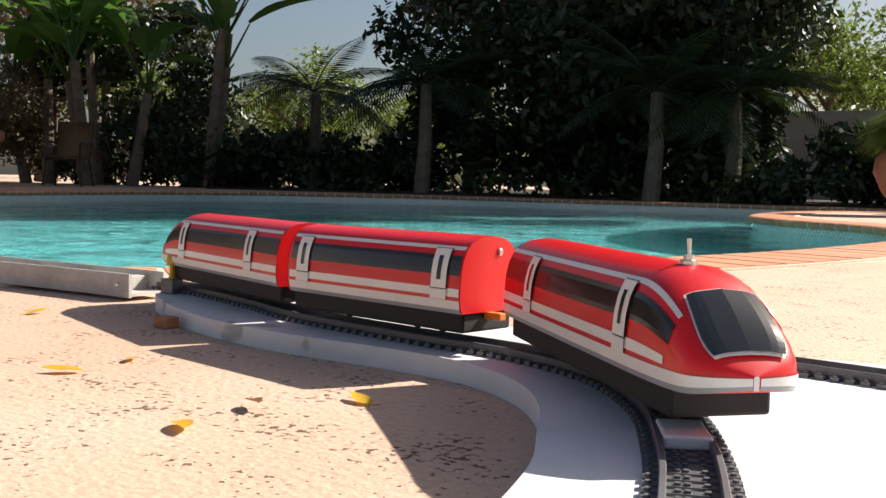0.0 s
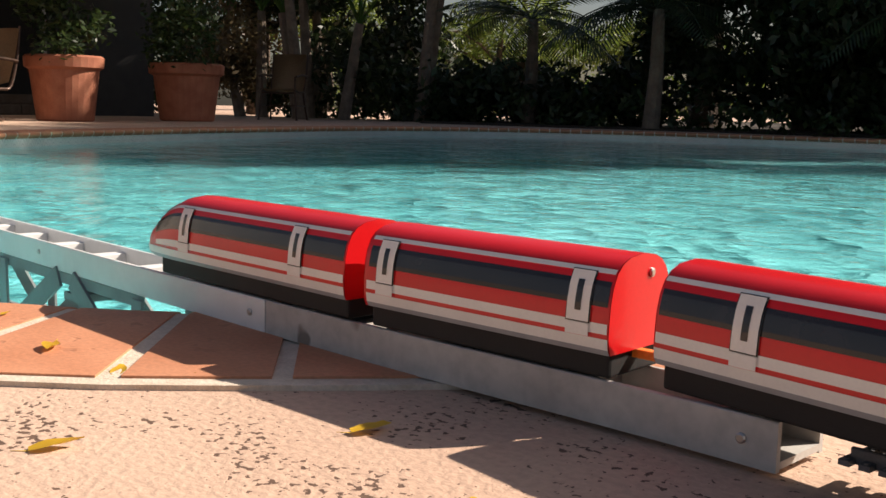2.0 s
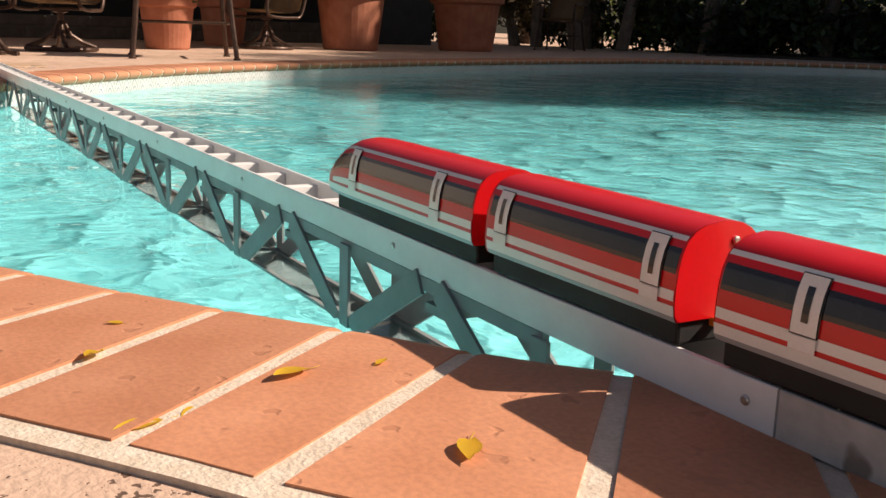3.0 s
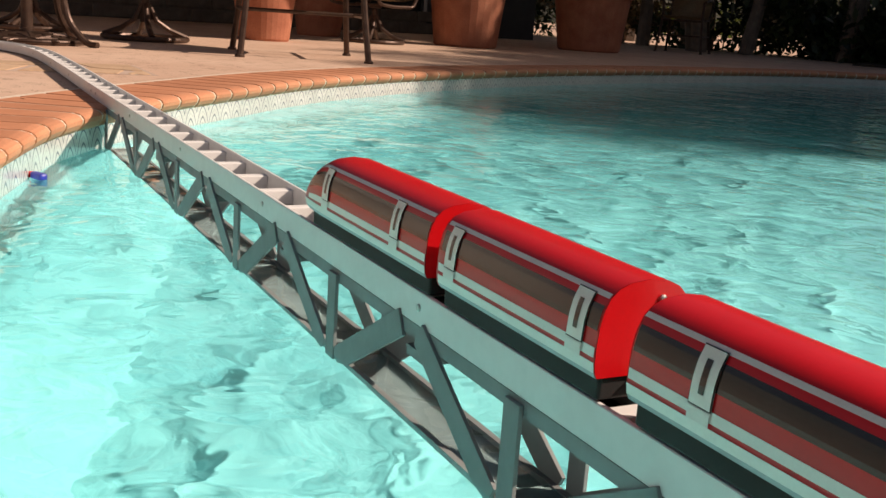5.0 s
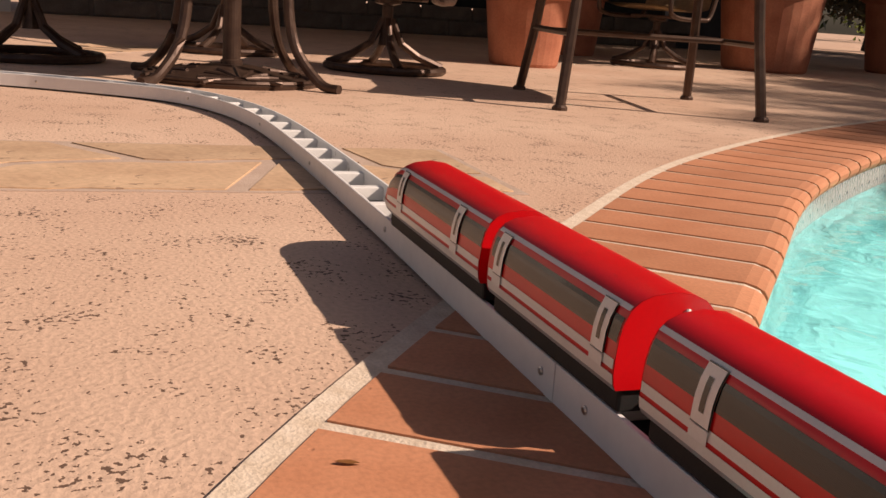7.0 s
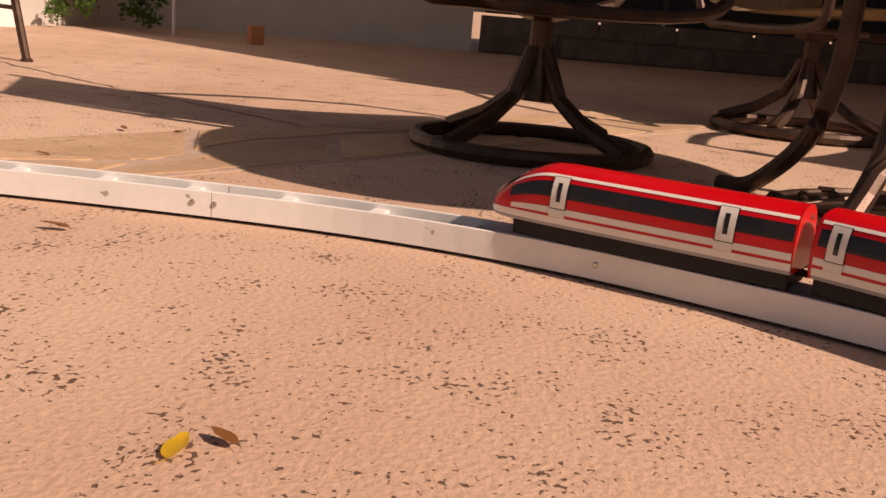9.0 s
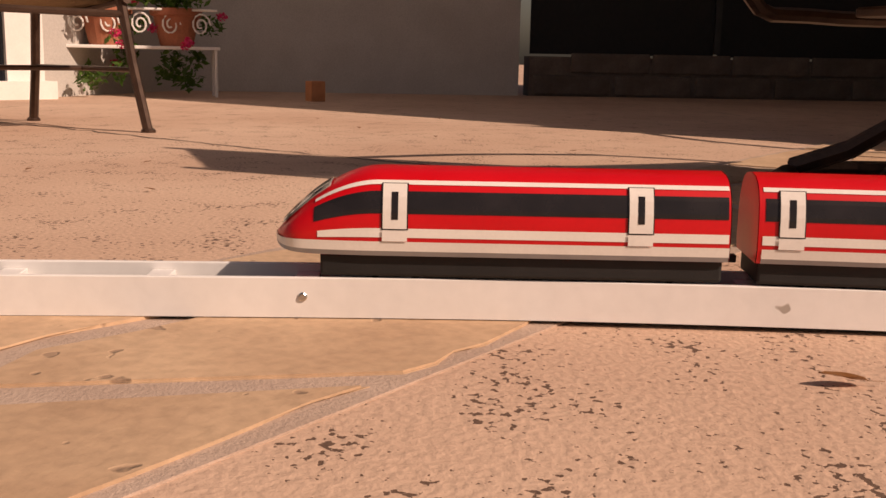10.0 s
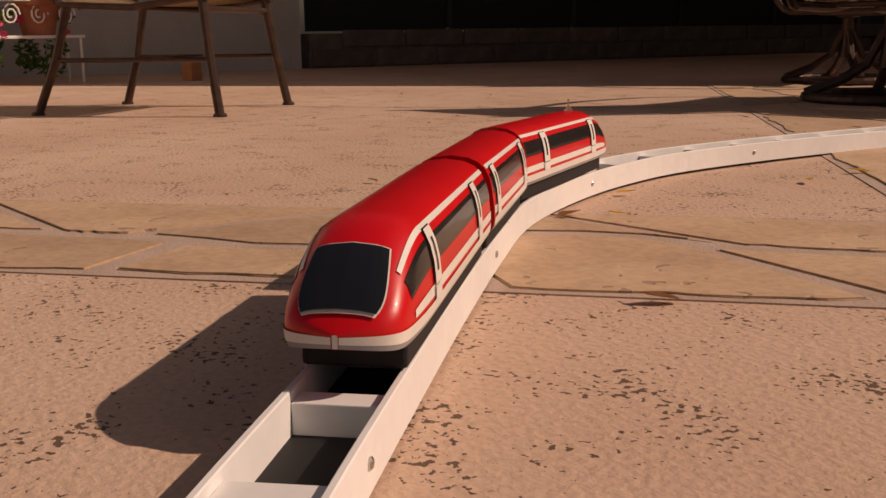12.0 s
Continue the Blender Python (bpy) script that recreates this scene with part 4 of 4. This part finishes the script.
def plant_stand():
    """A white scrolled iron stand with two pots of geraniums."""
    m = pose(-11.15, 1.52, 0, 0, 0, 108)
    t = thing("plant_stand", "white scrolled iron plant stand by the house wall", "plant stand", m)
    part("shelf", B((0, 0, 0.30), (0.95, 0.26, 0.02), bevel=0.004), "trim", t)
    for sx in (-1, 1):
        for sy in (-1, 1):
            part("leg", T([(sx * 0.45, sy * 0.11, 0), (sx * 0.45, sy * 0.11, 0.29)], 0.010), "trim", t)
    for k in range(5):
        x = -0.36 + 0.18 * k
        pts = [(x + 0.06 * (1 - i / 26) * math.cos(i * 0.55), -0.125, 0.44 + 0.075 * (1 - i / 26) * math.sin(i * 0.55)) for i in range(22)]
        part("scroll", T(pts, 0.006, 6), "trim", t)
    part("rail", T([(-0.46, -0.125, 0.53), (0.46, -0.125, 0.53)], 0.008), "trim", t)
    rnd = random.Random(9)
    for x, big in ((-0.2, 1.0), (0.22, 1.1)):
        p = thing("geranium_pot", "terracotta pot of trailing pink-red geraniums on the stand", "potted plant", m @ pose(x, 0, 0.31), "geranium pots")
        part("pot", lathe(bmesh.new(), [(0.10, 0), (0.14, 0.18), (0.16, 0.19), (0.16, 0.23), (0.13, 0.23)], 24), "terracotta", p)
        bm, fl = bmesh.new(), bmesh.new()
        for k in range(16):
            a = rnd.random() * math.tau
            rr = rnd.uniform(0.05, 0.26)
            c = (rr * math.cos(a), rr * math.sin(a), rnd.uniform(0.24, 0.40) if k % 3 else rnd.uniform(-0.22, 0.15))
            leaf_quads(bm, c, 0.09, 60, 0.026, rnd)
        for k in range(7):
            a = rnd.random() * math.tau
            leaf_quads(fl, (0.28 * math.cos(a), 0.28 * math.sin(a), rnd.uniform(-0.2, 0.45)), 0.035, 45, 0.014, rnd)
        tagged(part("foliage", bm, "banana", p), kind="stuff")
        tagged(part("blossom", fl, "petal", p), kind="stuff")


plant_stand()
tagged(part("timber_block", B((0, 0, 0.06), (0.10, 0.09, 0.12), pose(-10.90, 2.64, 0, 0, 0, 30), 0.004), "wood"), "upright reddish timber block on the patio", "wood block")


# the garden behind the pool is laid out in a frame of its own: ahead and across from a corner of the deck
AHEAD0, AHEAD1 = Vector((-0.525, 0.851, 0)), Vector((-0.596, 0.803, 0))


def bedded(x, y):
    """The place in the world of a spot of the garden's plan."""
    v = Vector((x - 3.915, y - 4.264, 0))
    a, c = v.dot(AHEAD0) * 1.36, v.dot(Vector((AHEAD0.y, -AHEAD0.x, 0))) * 1.19
    p = Vector((4.004, 4.23, 0)) + AHEAD1 * a + Vector((AHEAD1.y, -AHEAD1.x, 0)) * c
    return p.x, p.y


GROW = Matrix.Diagonal((1.22, 1.22, 1.19, 1))


def scatter(name, material, clumps, size, seed, parent=None, thin=0.42):
    """Single leaves in clumps (x, y, z, radius, count), as one mesh of quads."""
    r = np.random.default_rng(seed)
    vs = []
    for x, y, z, rad, n in clumps:
        if parent is None:
            (x, y), z, rad = bedded(x, y + 0.8), z * 1.19, rad * 1.25
        v = r.normal(size=(n, 3))
        v /= np.linalg.norm(v, axis=1)[:, None]
        p = np.array((x, y, z)) + v * (rad * r.random(n) ** 0.4)[:, None] * (1, 1, 0.75)
        a = r.normal(size=(n, 3))
        a /= np.linalg.norm(a, axis=1)[:, None]
        b = np.cross(a, r.normal(size=(n, 3)))
        b /= np.linalg.norm(b, axis=1)[:, None]
        s = (size * r.uniform(0.6, 1.5, n))[:, None]
        vs.append(np.stack([p - a * s, p + b * s * thin, p + a * s, p - b * s * thin], 1).reshape(-1, 3))
    vs = np.concatenate(vs)
    me = bpy.data.meshes.new(name)
    me.from_pydata(vs.tolist(), [], np.arange(len(vs)).reshape(-1, 4).tolist())
    me.materials.append(M[material])
    ob = new(name, me)
    ob.parent = parent
    return tagged(ob, kind="stuff")


def tree(x, y, h, crown, seed, material="leafd", leaves=9000, lean=0.0, label="tall dark evergreen garden tree"):
    rnd = random.Random(seed)
    t = thing("tree", label, "tree", pose(*bedded(x, y), 0) @ GROW, "garden trees")
    top = Vector((lean, 0, h * 0.62))
    part("trunk", T([(0, 0, 0), (lean * 0.2, 0.05, h * 0.2), (lean * 0.6, -0.05, h * 0.42), top], 0.16 + h * 0.012, 10, 0.07), "bark", t)
    clumps = []
    for k in range(9):
        a = k * 2.4 + rnd.random()
        z = h * rnd.uniform(0.34, 0.62)
        e = Vector((math.cos(a) * crown * rnd.uniform(0.5, 0.9), math.sin(a) * crown * rnd.uniform(0.5, 0.9), z + h * rnd.uniform(0.08, 0.3)))
        s = Vector((lean * z / (h * 0.62), 0, z * 0.9))
        part("limb", T([s, s.lerp(e, 0.5) + Vector((0, 0, 0.15)), e], 0.07, 7, 0.02), "bark", t)
        for j in range(5):
            clumps.append((e.x + rnd.gauss(0, crown * 0.28), e.y + rnd.gauss(0, crown * 0.28), e.z + rnd.gauss(0, h * 0.08), crown * rnd.uniform(0.22, 0.42), leaves // 50))
    for j in range(5):
        clumps.append((lean + rnd.gauss(0, crown * 0.3), rnd.gauss(0, crown * 0.3), h * rnd.uniform(0.75, 0.98), crown * 0.4, leaves // 50))
    scatter("crown", material, clumps, 0.085, seed, t)


# The last two trees stand out of view, added to shade pool and terrace.
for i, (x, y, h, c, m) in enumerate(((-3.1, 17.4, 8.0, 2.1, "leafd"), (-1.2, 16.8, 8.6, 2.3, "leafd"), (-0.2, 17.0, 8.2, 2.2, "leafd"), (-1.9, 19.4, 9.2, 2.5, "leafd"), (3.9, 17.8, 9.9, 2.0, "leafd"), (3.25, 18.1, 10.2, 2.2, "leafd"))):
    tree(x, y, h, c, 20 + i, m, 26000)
tree(-11.8, 15.4, 6.0, 2.2, 41, "leafb", 9000, 0.4, "tree with bronze-brown leaves behind the planting")
tree(-13.5, 12.5, 5.5, 2.0, 42, "leafb", 9000, 0.3, "tree with bronze-brown leaves behind the planting")
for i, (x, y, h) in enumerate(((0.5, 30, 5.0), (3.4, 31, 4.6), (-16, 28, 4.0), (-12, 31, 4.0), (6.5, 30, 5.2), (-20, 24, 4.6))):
    tree(x, y, h, 2.2, 60 + i, "leafy", 7000, 0.0, "distant tree in a light green that stands for sunlight")


def hedge():
    rnd = random.Random(3)
    cl, lit = [], []
    for k in range(360):
        x = -9.5 + 21 * k / 360
        y = 14.7 + rnd.uniform(-0.5, 1.6) - 0.012 * (x - 1) ** 2
        low = -7.4 < x < -3.1 or 1.7 < x < 4.2
        if low and rnd.random() < 0.45:
            continue
        cl.append((x, y, rnd.uniform(0.15, 0.7 if low else 3.1), rnd.uniform(0.35, 0.65), 250))
    for k in range(90):
        cl.append((-1.4 + 3.0 * k / 90, 15.6 + rnd.uniform(-0.4, 1.2), rnd.uniform(0.2, 3.2), 0.5, 220))
    for k in range(60):
        cl.append((-16.6 + 5.2 * k / 60, 10.3 + 3.0 * k / 60 + rnd.uniform(-0.3, 0.3), rnd.uniform(0.1, 2.4), 0.6, 220))
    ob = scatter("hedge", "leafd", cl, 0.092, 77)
    tagged(ob, "dense dark shrub planting behind the pool", "shrubs", kind="stuff")
    for k in range(34):
        lit.append((-9.5 + 0.62 * k, 14.0 - 0.012 * (-9.5 + 0.62 * k) ** 2 * 0.6 + rnd.uniform(-0.2, 0.2), rnd.uniform(0.08, 0.35), 0.28, 110))
    tagged(scatter("border_plants", "leaf", lit, 0.07, 78), "low green border plants at the pool's far edge", "plants", kind="stuff")
    tagged(scatter("far_hedge", "leafy", [(-24 + 1.1 * k, 26 + rnd.uniform(-1, 1), rnd.uniform(0.3, 1.7), 0.9, 130) for k in range(36)], 0.12, 79), "hedge beyond the garden with sunlight put into its leaf colour", "hedge", kind="stuff")
    tagged(scatter("bronze_shrub", "leafb", [(-10.2 + rnd.gauss(0, 0.6), 12.9 + rnd.gauss(0, 0.5), rnd.uniform(0.4, 2.0), 0.5, 400) for k in range(22)], 0.06, 80), "brownish small-leaved shrub behind the chairs", "shrub", kind="stuff")


hedge()
tagged(part("planting_bed", poly(bmesh.new(), [(-9.5, 16.2), (-5.5, 17.4), (-2.4, 18.0), (0.2, 18.3), (3.5, 18.4), (12, 16.5), (16, 34), (-22, 34)], 0.0, 0.03), "soil"), "dark soil bed under the planting", "soil", kind="structure")


def blade(bm, base, tip, width, droop, rows=7, split=0.0, rnd=None):
    """One long paddle leaf from base to tip, folded along its rib."""
    base, tip = Vector(base), Vector(tip)
    d = tip - base
    s = d.cross(Vector((0, 0, 1))).normalized()
    last = None
    for i in range(rows + 1):
        u = i / rows
        p = base + d * u - Vector((0, 0, droop * u * u))
        w = width * math.sin(math.pi * (0.08 + 0.92 * u) ** 0.8) * 0.5
        row = [p - s * w + Vector((0, 0, w * 0.35)), p, p + s * w + Vector((0, 0, w * 0.35))]
        row = [bm.verts.new(q) for q in row]
        if last:
            for j in (0, 1):
                bm.faces.new((last[j], last[j + 1], row[j + 1], row[j]))
        last = row


def banana(x, y, h, seed):
    rnd = random.Random(seed)
    t = thing("banana_plant", "giant bird-of-paradise plant with broad green paddle leaves", "plant", pose(*bedded(x, y), 0) @ GROW, "broad-leaved plants")
    for k in range(3):
        a = rnd.random() * math.tau
        b = Vector((0.35 * math.cos(a), 0.35 * math.sin(a), 0))
        top = b * 1.7 + Vector((0, 0, h * rnd.uniform(0.42, 0.6)))
        part("stem", T([b, b.lerp(top, 0.5), top], 0.10, 9, 0.07), "palmbark", t)
        for j in range(7):
            q = rnd.random() * math.tau
            l = rnd.uniform(0.9, 1.5)
            mid = top + Vector((math.cos(q) * 0.35, math.sin(q) * 0.35, rnd.uniform(0.5, 0.9)))
            leaf = bmesh.new()
            tube(leaf, [top, mid], 0.025, 5, 0.012)
            blade(leaf, mid, mid + Vector((math.cos(q) * l * 0.7, math.sin(q) * l * 0.7, rnd.uniform(0.2, 1.0))), 0.42, rnd.uniform(0.1, 0.6))
            part("leaf", leaf, "banana", t)


for i, (x, y, h) in enumerate(((-7.6, 13.6, 3.4), (-6.6, 14.3, 4.2), (-8.6, 14.4, 3.8), (-9.6, 13.9, 3.4))):
    banana(x, y, h, 90 + i)


def palm(x, y, h, size, seed, material="leaf"):
    rnd = random.Random(seed)
    t = thing("palm", "feather palm with arching fronds", "palm", pose(*bedded(x, y), 0) @ GROW, "palms")
    part("trunk", T([(0, 0, 0), (0.05, 0, h * 0.5), (0.02, 0.03, h)], 0.11, 10, 0.07), "palmbark", t)
    for k in range(17):
        a = k * 2.399
        e = rnd.uniform(0.1, 1.25)
        c, s = math.cos(a), math.sin(a)
        bm = bmesh.new()
        pts = []
        for i in range(9):
            u = i / 8
            pts.append(Vector((c * size * u * math.cos(e * (1 - 0.45 * u)), s * size * u * math.cos(e * (1 - 0.45 * u)), h + size * (math.sin(e) * u - 0.75 * u * u * math.cos(e)))))
        tube(bm, pts, 0.014, 5, 0.004)
        for i in range(30):
            u = 0.15 + 0.85 * i / 29
            j = min(7, int(u * 8))
            p = pts[j].lerp(pts[j + 1], u * 8 - j)
            d = (pts[j + 1] - pts[j]).normalized()
            sd = d.cross(Vector((0, 0, 1))).normalized()
            l = size * 0.30 * math.sin(math.pi * min(1, 0.15 + u * 0.8))
            for sg in (-1, 1):
                tip = p + (sd * sg * 0.8 + d * 0.55 + Vector((0, 0, -0.35))) * l
                bm.faces.new([bm.verts.new(q) for q in (p, p.lerp(tip, 0.4) + d * 0.016, tip, p.lerp(tip, 0.4) - d * 0.016)])
        part("frond", bm, material, t)


palm(-4.9, 15.3, 1.55, 1.5, 7)
palm(-2.4, 14.6, 1.5, 1.5, 8, "leafd")
palm(1.6, 15.2, 1.3, 1.3, 9)
palm(0.8, 14.7, 1.3, 1.3, 10, "leafd")
wall_box("garden_wall", bedded(0.6, 21.5), bedded(6.5, 22.0), 1.9, 0.2, "wall", "white garden wall beyond the planting")
tagged(part("lamp_post", T([(*bedded(-9.5, 18.0), 0), (*bedded(-9.5, 18.0), 4.8)], 0.05, 10), "under"), "thin dark post rising behind the garden", "post")


# ---- flagstones, fallen leaves and clutter ----
def flagstones(name, origin, along, length, width, n, seed, label):
    """A band of irregular flat stones with sandy joints between them."""
    rnd = random.Random(seed)
    o, d = Vector((*origin, 0)), Vector((*along, 0)).normalized()
    r = Vector((-d.y, d.x, 0))
    bed = part(name, B((length / 2, width / 2, -0.005), (length, width, 0.014), Matrix.Translation(o) @ Matrix.Rotation(math.atan2(d.y, d.x), 4, "Z")), "joint")
    tagged(bed, label, "paving", kind="structure")
    rows = 2
    for row in range(rows):
        cuts = [0.0]
        while cuts[-1] < length:
            cuts.append(cuts[-1] + n * rnd.uniform(0.75, 1.35))
        cuts[-1] = length
        slant = [rnd.uniform(-0.30, 0.30) for _ in cuts]
        y0, y1 = row * width / rows, (row + 1) * width / rows
        wob = lambda x: 0.07 * math.sin(x * 5.1 + seed) + 0.03 * math.sin(x * 11)
        for k in range(len(cuts) - 1):
            a, b = cuts[k], cuts[k + 1]
            sa, sb = (0 if k == 0 else slant[k]), (0 if k == len(cuts) - 2 else slant[k + 1])
            g = 0.019 + rnd.uniform(0, 0.006)
            ya = (lambda x: y0 + g) if row == 0 else (lambda x: y0 + wob(x) + g)
            yb = (lambda x: y1 - g) if row == rows - 1 else (lambda x: y1 + wob(x) - g)
            lo = [(a + sa * -0.5 + g + (b + sb * -0.5 - a + sa * 0.5 - 2 * g) * i / 9) for i in range(10)]
            hi = [(a + sa * 0.5 + g + (b + sb * 0.5 - a - sa * 0.5 - 2 * g) * i / 9) for i in range(10)]
            pts = [(x, ya(x) + rnd.uniform(-0.009, 0.009)) for x in lo] + [(x, yb(x) + rnd.uniform(-0.009, 0.009)) for x in reversed(hi)]
            cx, cy = sum(p[0] for p in pts) / 20, sum(p[1] for p in pts) / 20
            q = part("flagstone", poly(bmesh.new(), [(x - cx, y - cy) for x, y in pts], 0, 0.0045 + rnd.uniform(0, 0.001), 0.002), "flag", bed)
            q.matrix_world = Matrix.Translation(o + d * cx + r * cy) @ Matrix.Rotation(math.atan2(d.y, d.x), 4, "Z")


flagstones("paving_band", (-6.0, 0.25), (0.615, 0.788), 2.75, 0.52, 0.5, 4, "band of tan flagstones with sandy joints")
flagstones("paving_cross_band", (-8.3, 4.81), (0.82, -0.57), 4.7, 0.50, 0.52, 8, "tan flagstones with sandy joints crossing the patio")
flagstones("paving_pool_band", (-3.72, 3.4), (0.0, 1.0), 2.2, 0.60, 0.5, 12, "tan flagstones with sandy joints between pool and patio")


def slab_joint(a, b, seed):
    """A narrow open joint, wandering a little, between two pours of the deck."""
    rnd = random.Random(seed)
    a, b = Vector((*a, 0.0015)), Vector((*b, 0.0015))
    r = Vector((b.y - a.y, a.x - b.x, 0)).normalized()
    n = int((b - a).length / 0.06)
    pts = [a.lerp(b, i / n) + r * rnd.gauss(0, 0.006) for i in range(n + 1)]
    bm = bmesh.new()
    rows = [[bm.verts.new(p + r * o * rnd.uniform(0.4, 1.3)) for o in (-0.006, 0.006)] for p in pts]
    for p, q in zip(rows, rows[1:]):
        bm.faces.new((p[0], p[1], q[1], q[0]))
    tagged(part("slab_joint", bm, "stone"), "dark open joint between two pours of the deck", "joint", kind="structure")


slab_joint((-9.4, 0.7), (-7.55, 2.95), 31)
slab_joint((-7.55, 2.95), (-6.9, 3.84), 32)


def leaf_mesh(material, seed):
    rnd = random.Random(seed)
    bm = bmesh.new()
    blade(bm, (-0.022, 0, 0.004), (0.022, 0, 0.008), 0.020, -0.006, 6)
    for v in bm.verts:
        v.co.z += abs(rnd.gauss(0, 0.0018)) + 0.25 * abs(v.co.y)
    tube(bm, [(-0.022, 0, 0.004), (-0.036, 0.004, 0.006)], 0.0007, 4, 0.0004)
    low = min(v.co.z for v in bm.verts)
    for v in bm.verts:
        v.co.z = (v.co.z - low) * 0.7
    return mesh("fallen_leaf", bm, material, True)


LEAVES = [leaf_mesh("fallen", 1), leaf_mesh("fallen", 2), leaf_mesh("browned", 3), leaf_mesh("browned", 4)]


def fallen(x, y, k, size, z=0.0, yellow=True):
    ob = new("fallen_leaf", LEAVES[k])
    ob.matrix_world = pose(x, y, z, random.uniform(-4, 4), random.uniform(-4, 4), random.uniform(0, 360)) @ Matrix.Diagonal((size * 0.8, size * 0.8, size * 0.6, 1))
    tagged(ob, "curled yellow fallen leaf on the paving" if yellow else "curled brown dry leaf on the paving", "leaf", "fallen leaves")


for x, y, s in ((3.084, 5.018, 1.0), (2.938, 4.994, 0.7), (2.765, 5.049, 1.1), (3.52, 4.773, 1.2), (3.33, 4.72, 1.2), (3.809, 4.695, 1.2), (3.848, 4.876, 1.1), (3.513, 4.866, 0.9), (2.34, 4.95, 1.2), (2.129, 4.894, 1.2), (2.129, 4.982, 0.5), (2.009, 4.751, 1.0), (2.182, 4.751, 1.2),
                (2.17, 4.795, 0.8), (1.912, 4.79, 0.5), (2.37, 4.863, 1.0), (2.458, 4.972, 1.0), (2.64, 4.83, 1.2), (2.52, 5.03, 0.8), (-5.32, 2.61, 1.1), (-6.14, 2.53, 1.0), (-5.33, 2.97, 0.9), (-5.37, 2.79, 1.2), (-4.83, 4.20, 1.2), (-5.202, 2.093, 0.9), (-5.371, 2.234, 1.0), (-2.43, 4.82, 0.7)):
    fallen(x, y, random.choice((0, 1)), s, 0.007 if x > -3 and math.hypot(x, y - 8) < 3.85 else 0.0055 if x < -5.2 and y < 3.2 else 0.001)
for x, y, s in ((3.799, 4.786, 1.0), (-9.0, 2.9, 0.7), (-8.464, 3.125, 1.0), (-8.102, 3.414, 0.8), (-7.634, 3.821, 0.9), (-9.186, 3.404, 0.9), (-6.524, 3.624, 0.9), (-6.50, 3.492, 1.0), (-6.047, 3.507, 0.9), (-5.479, 3.797, 1.2), (-5.228, 2.024, 1.2), (-4.744, 1.831, 1.3), (-4.85, 4.23, 0.9), (-2.55, 4.95, 0.6), (-2.34, 4.86, 0.8),
                (-7.1, 2.75, 0.6), (-6.9, 2.55, 0.6), (-7.3, 2.3, 0.7), (-6.6, 2.9, 0.6), (-8.9, 2.5, 0.7), (-9.6, 3.0, 0.7), (-5.75, 1.9, 0.8), (-5.9, 2.2, 0.7)):
    fallen(x, y, random.choice((2, 3)), s, 0.006 if x > -3 else 0.0055, False)
fallen(4.43, 4.86, 0, 1.0, SLAB)
fallen(4.55, 4.83, 1, 0.5, SLAB)

toy = thing("pool_toy", "small blue and red floating toy by the tiles", "toy", pose(-1.80, 4.925, WATER + 0.006, 0, 0, 25))
part("float_body", B((0, 0, 0), (0.05, 0.022, 0.02), bevel=0.006), "blue", toy)
part("float_tip", B((-0.032, 0, 0), (0.014, 0.02, 0.016), bevel=0.004), "red", toy)

coping_bricks(COPING)


# ---- what moves ----
# seconds and the place of the gap between the leading and the middle car
GAPS = [(0, 1.3), (0.5, 1.531), (1, 1.77), (1.5, 2.029), (2, 2.282), (2.5, 2.554), (3, 2.876), (4.8, 4.722), (5, 4.922), (5.5, 5.672), (6, 6.315), (6.5, 6.986), (8.3, 9.593), (8.5, 9.87), (9, 10.368), (9.5, 10.901), (10, 11.494), (10.5, 12.06), (11, 12.676), (11.5, 13.285), (12, 13.873)]


def place(front, back, z):
    """The pose of a body whose rear is at back and front at front on the line."""
    d = front - back
    return Matrix.Translation(back + Vector((0, 0, z))) @ Matrix.Rotation(math.atan2(d.y, d.x), 4, "Z")


def motions():
    rows = {lead: [], middle: [], tail: []}
    for t, s in GAPS:
        z = BASE + 0.064
        gap = 0.015
        for ob, r, length, turn in ((lead, s + gap, LEN, False), (middle, s - gap - MID, MID, False), (tail, s - gap - MID - 0.046 - LEN, LEN, True)):
            a, b = (0.12, 0.07) if turn else (0.07, 0.12 if length == LEN else 0.07)
            p, q = on_line(r + a), on_line(r + length - b)
            d = (q - p).normalized()
            rear, front = p - d * a, q + d * b
            rows[ob].append((t, place(rear, front, z) if turn else place(front, rear, z)))
    for ob, some in rows.items():
        walk(ob, some)


motions()
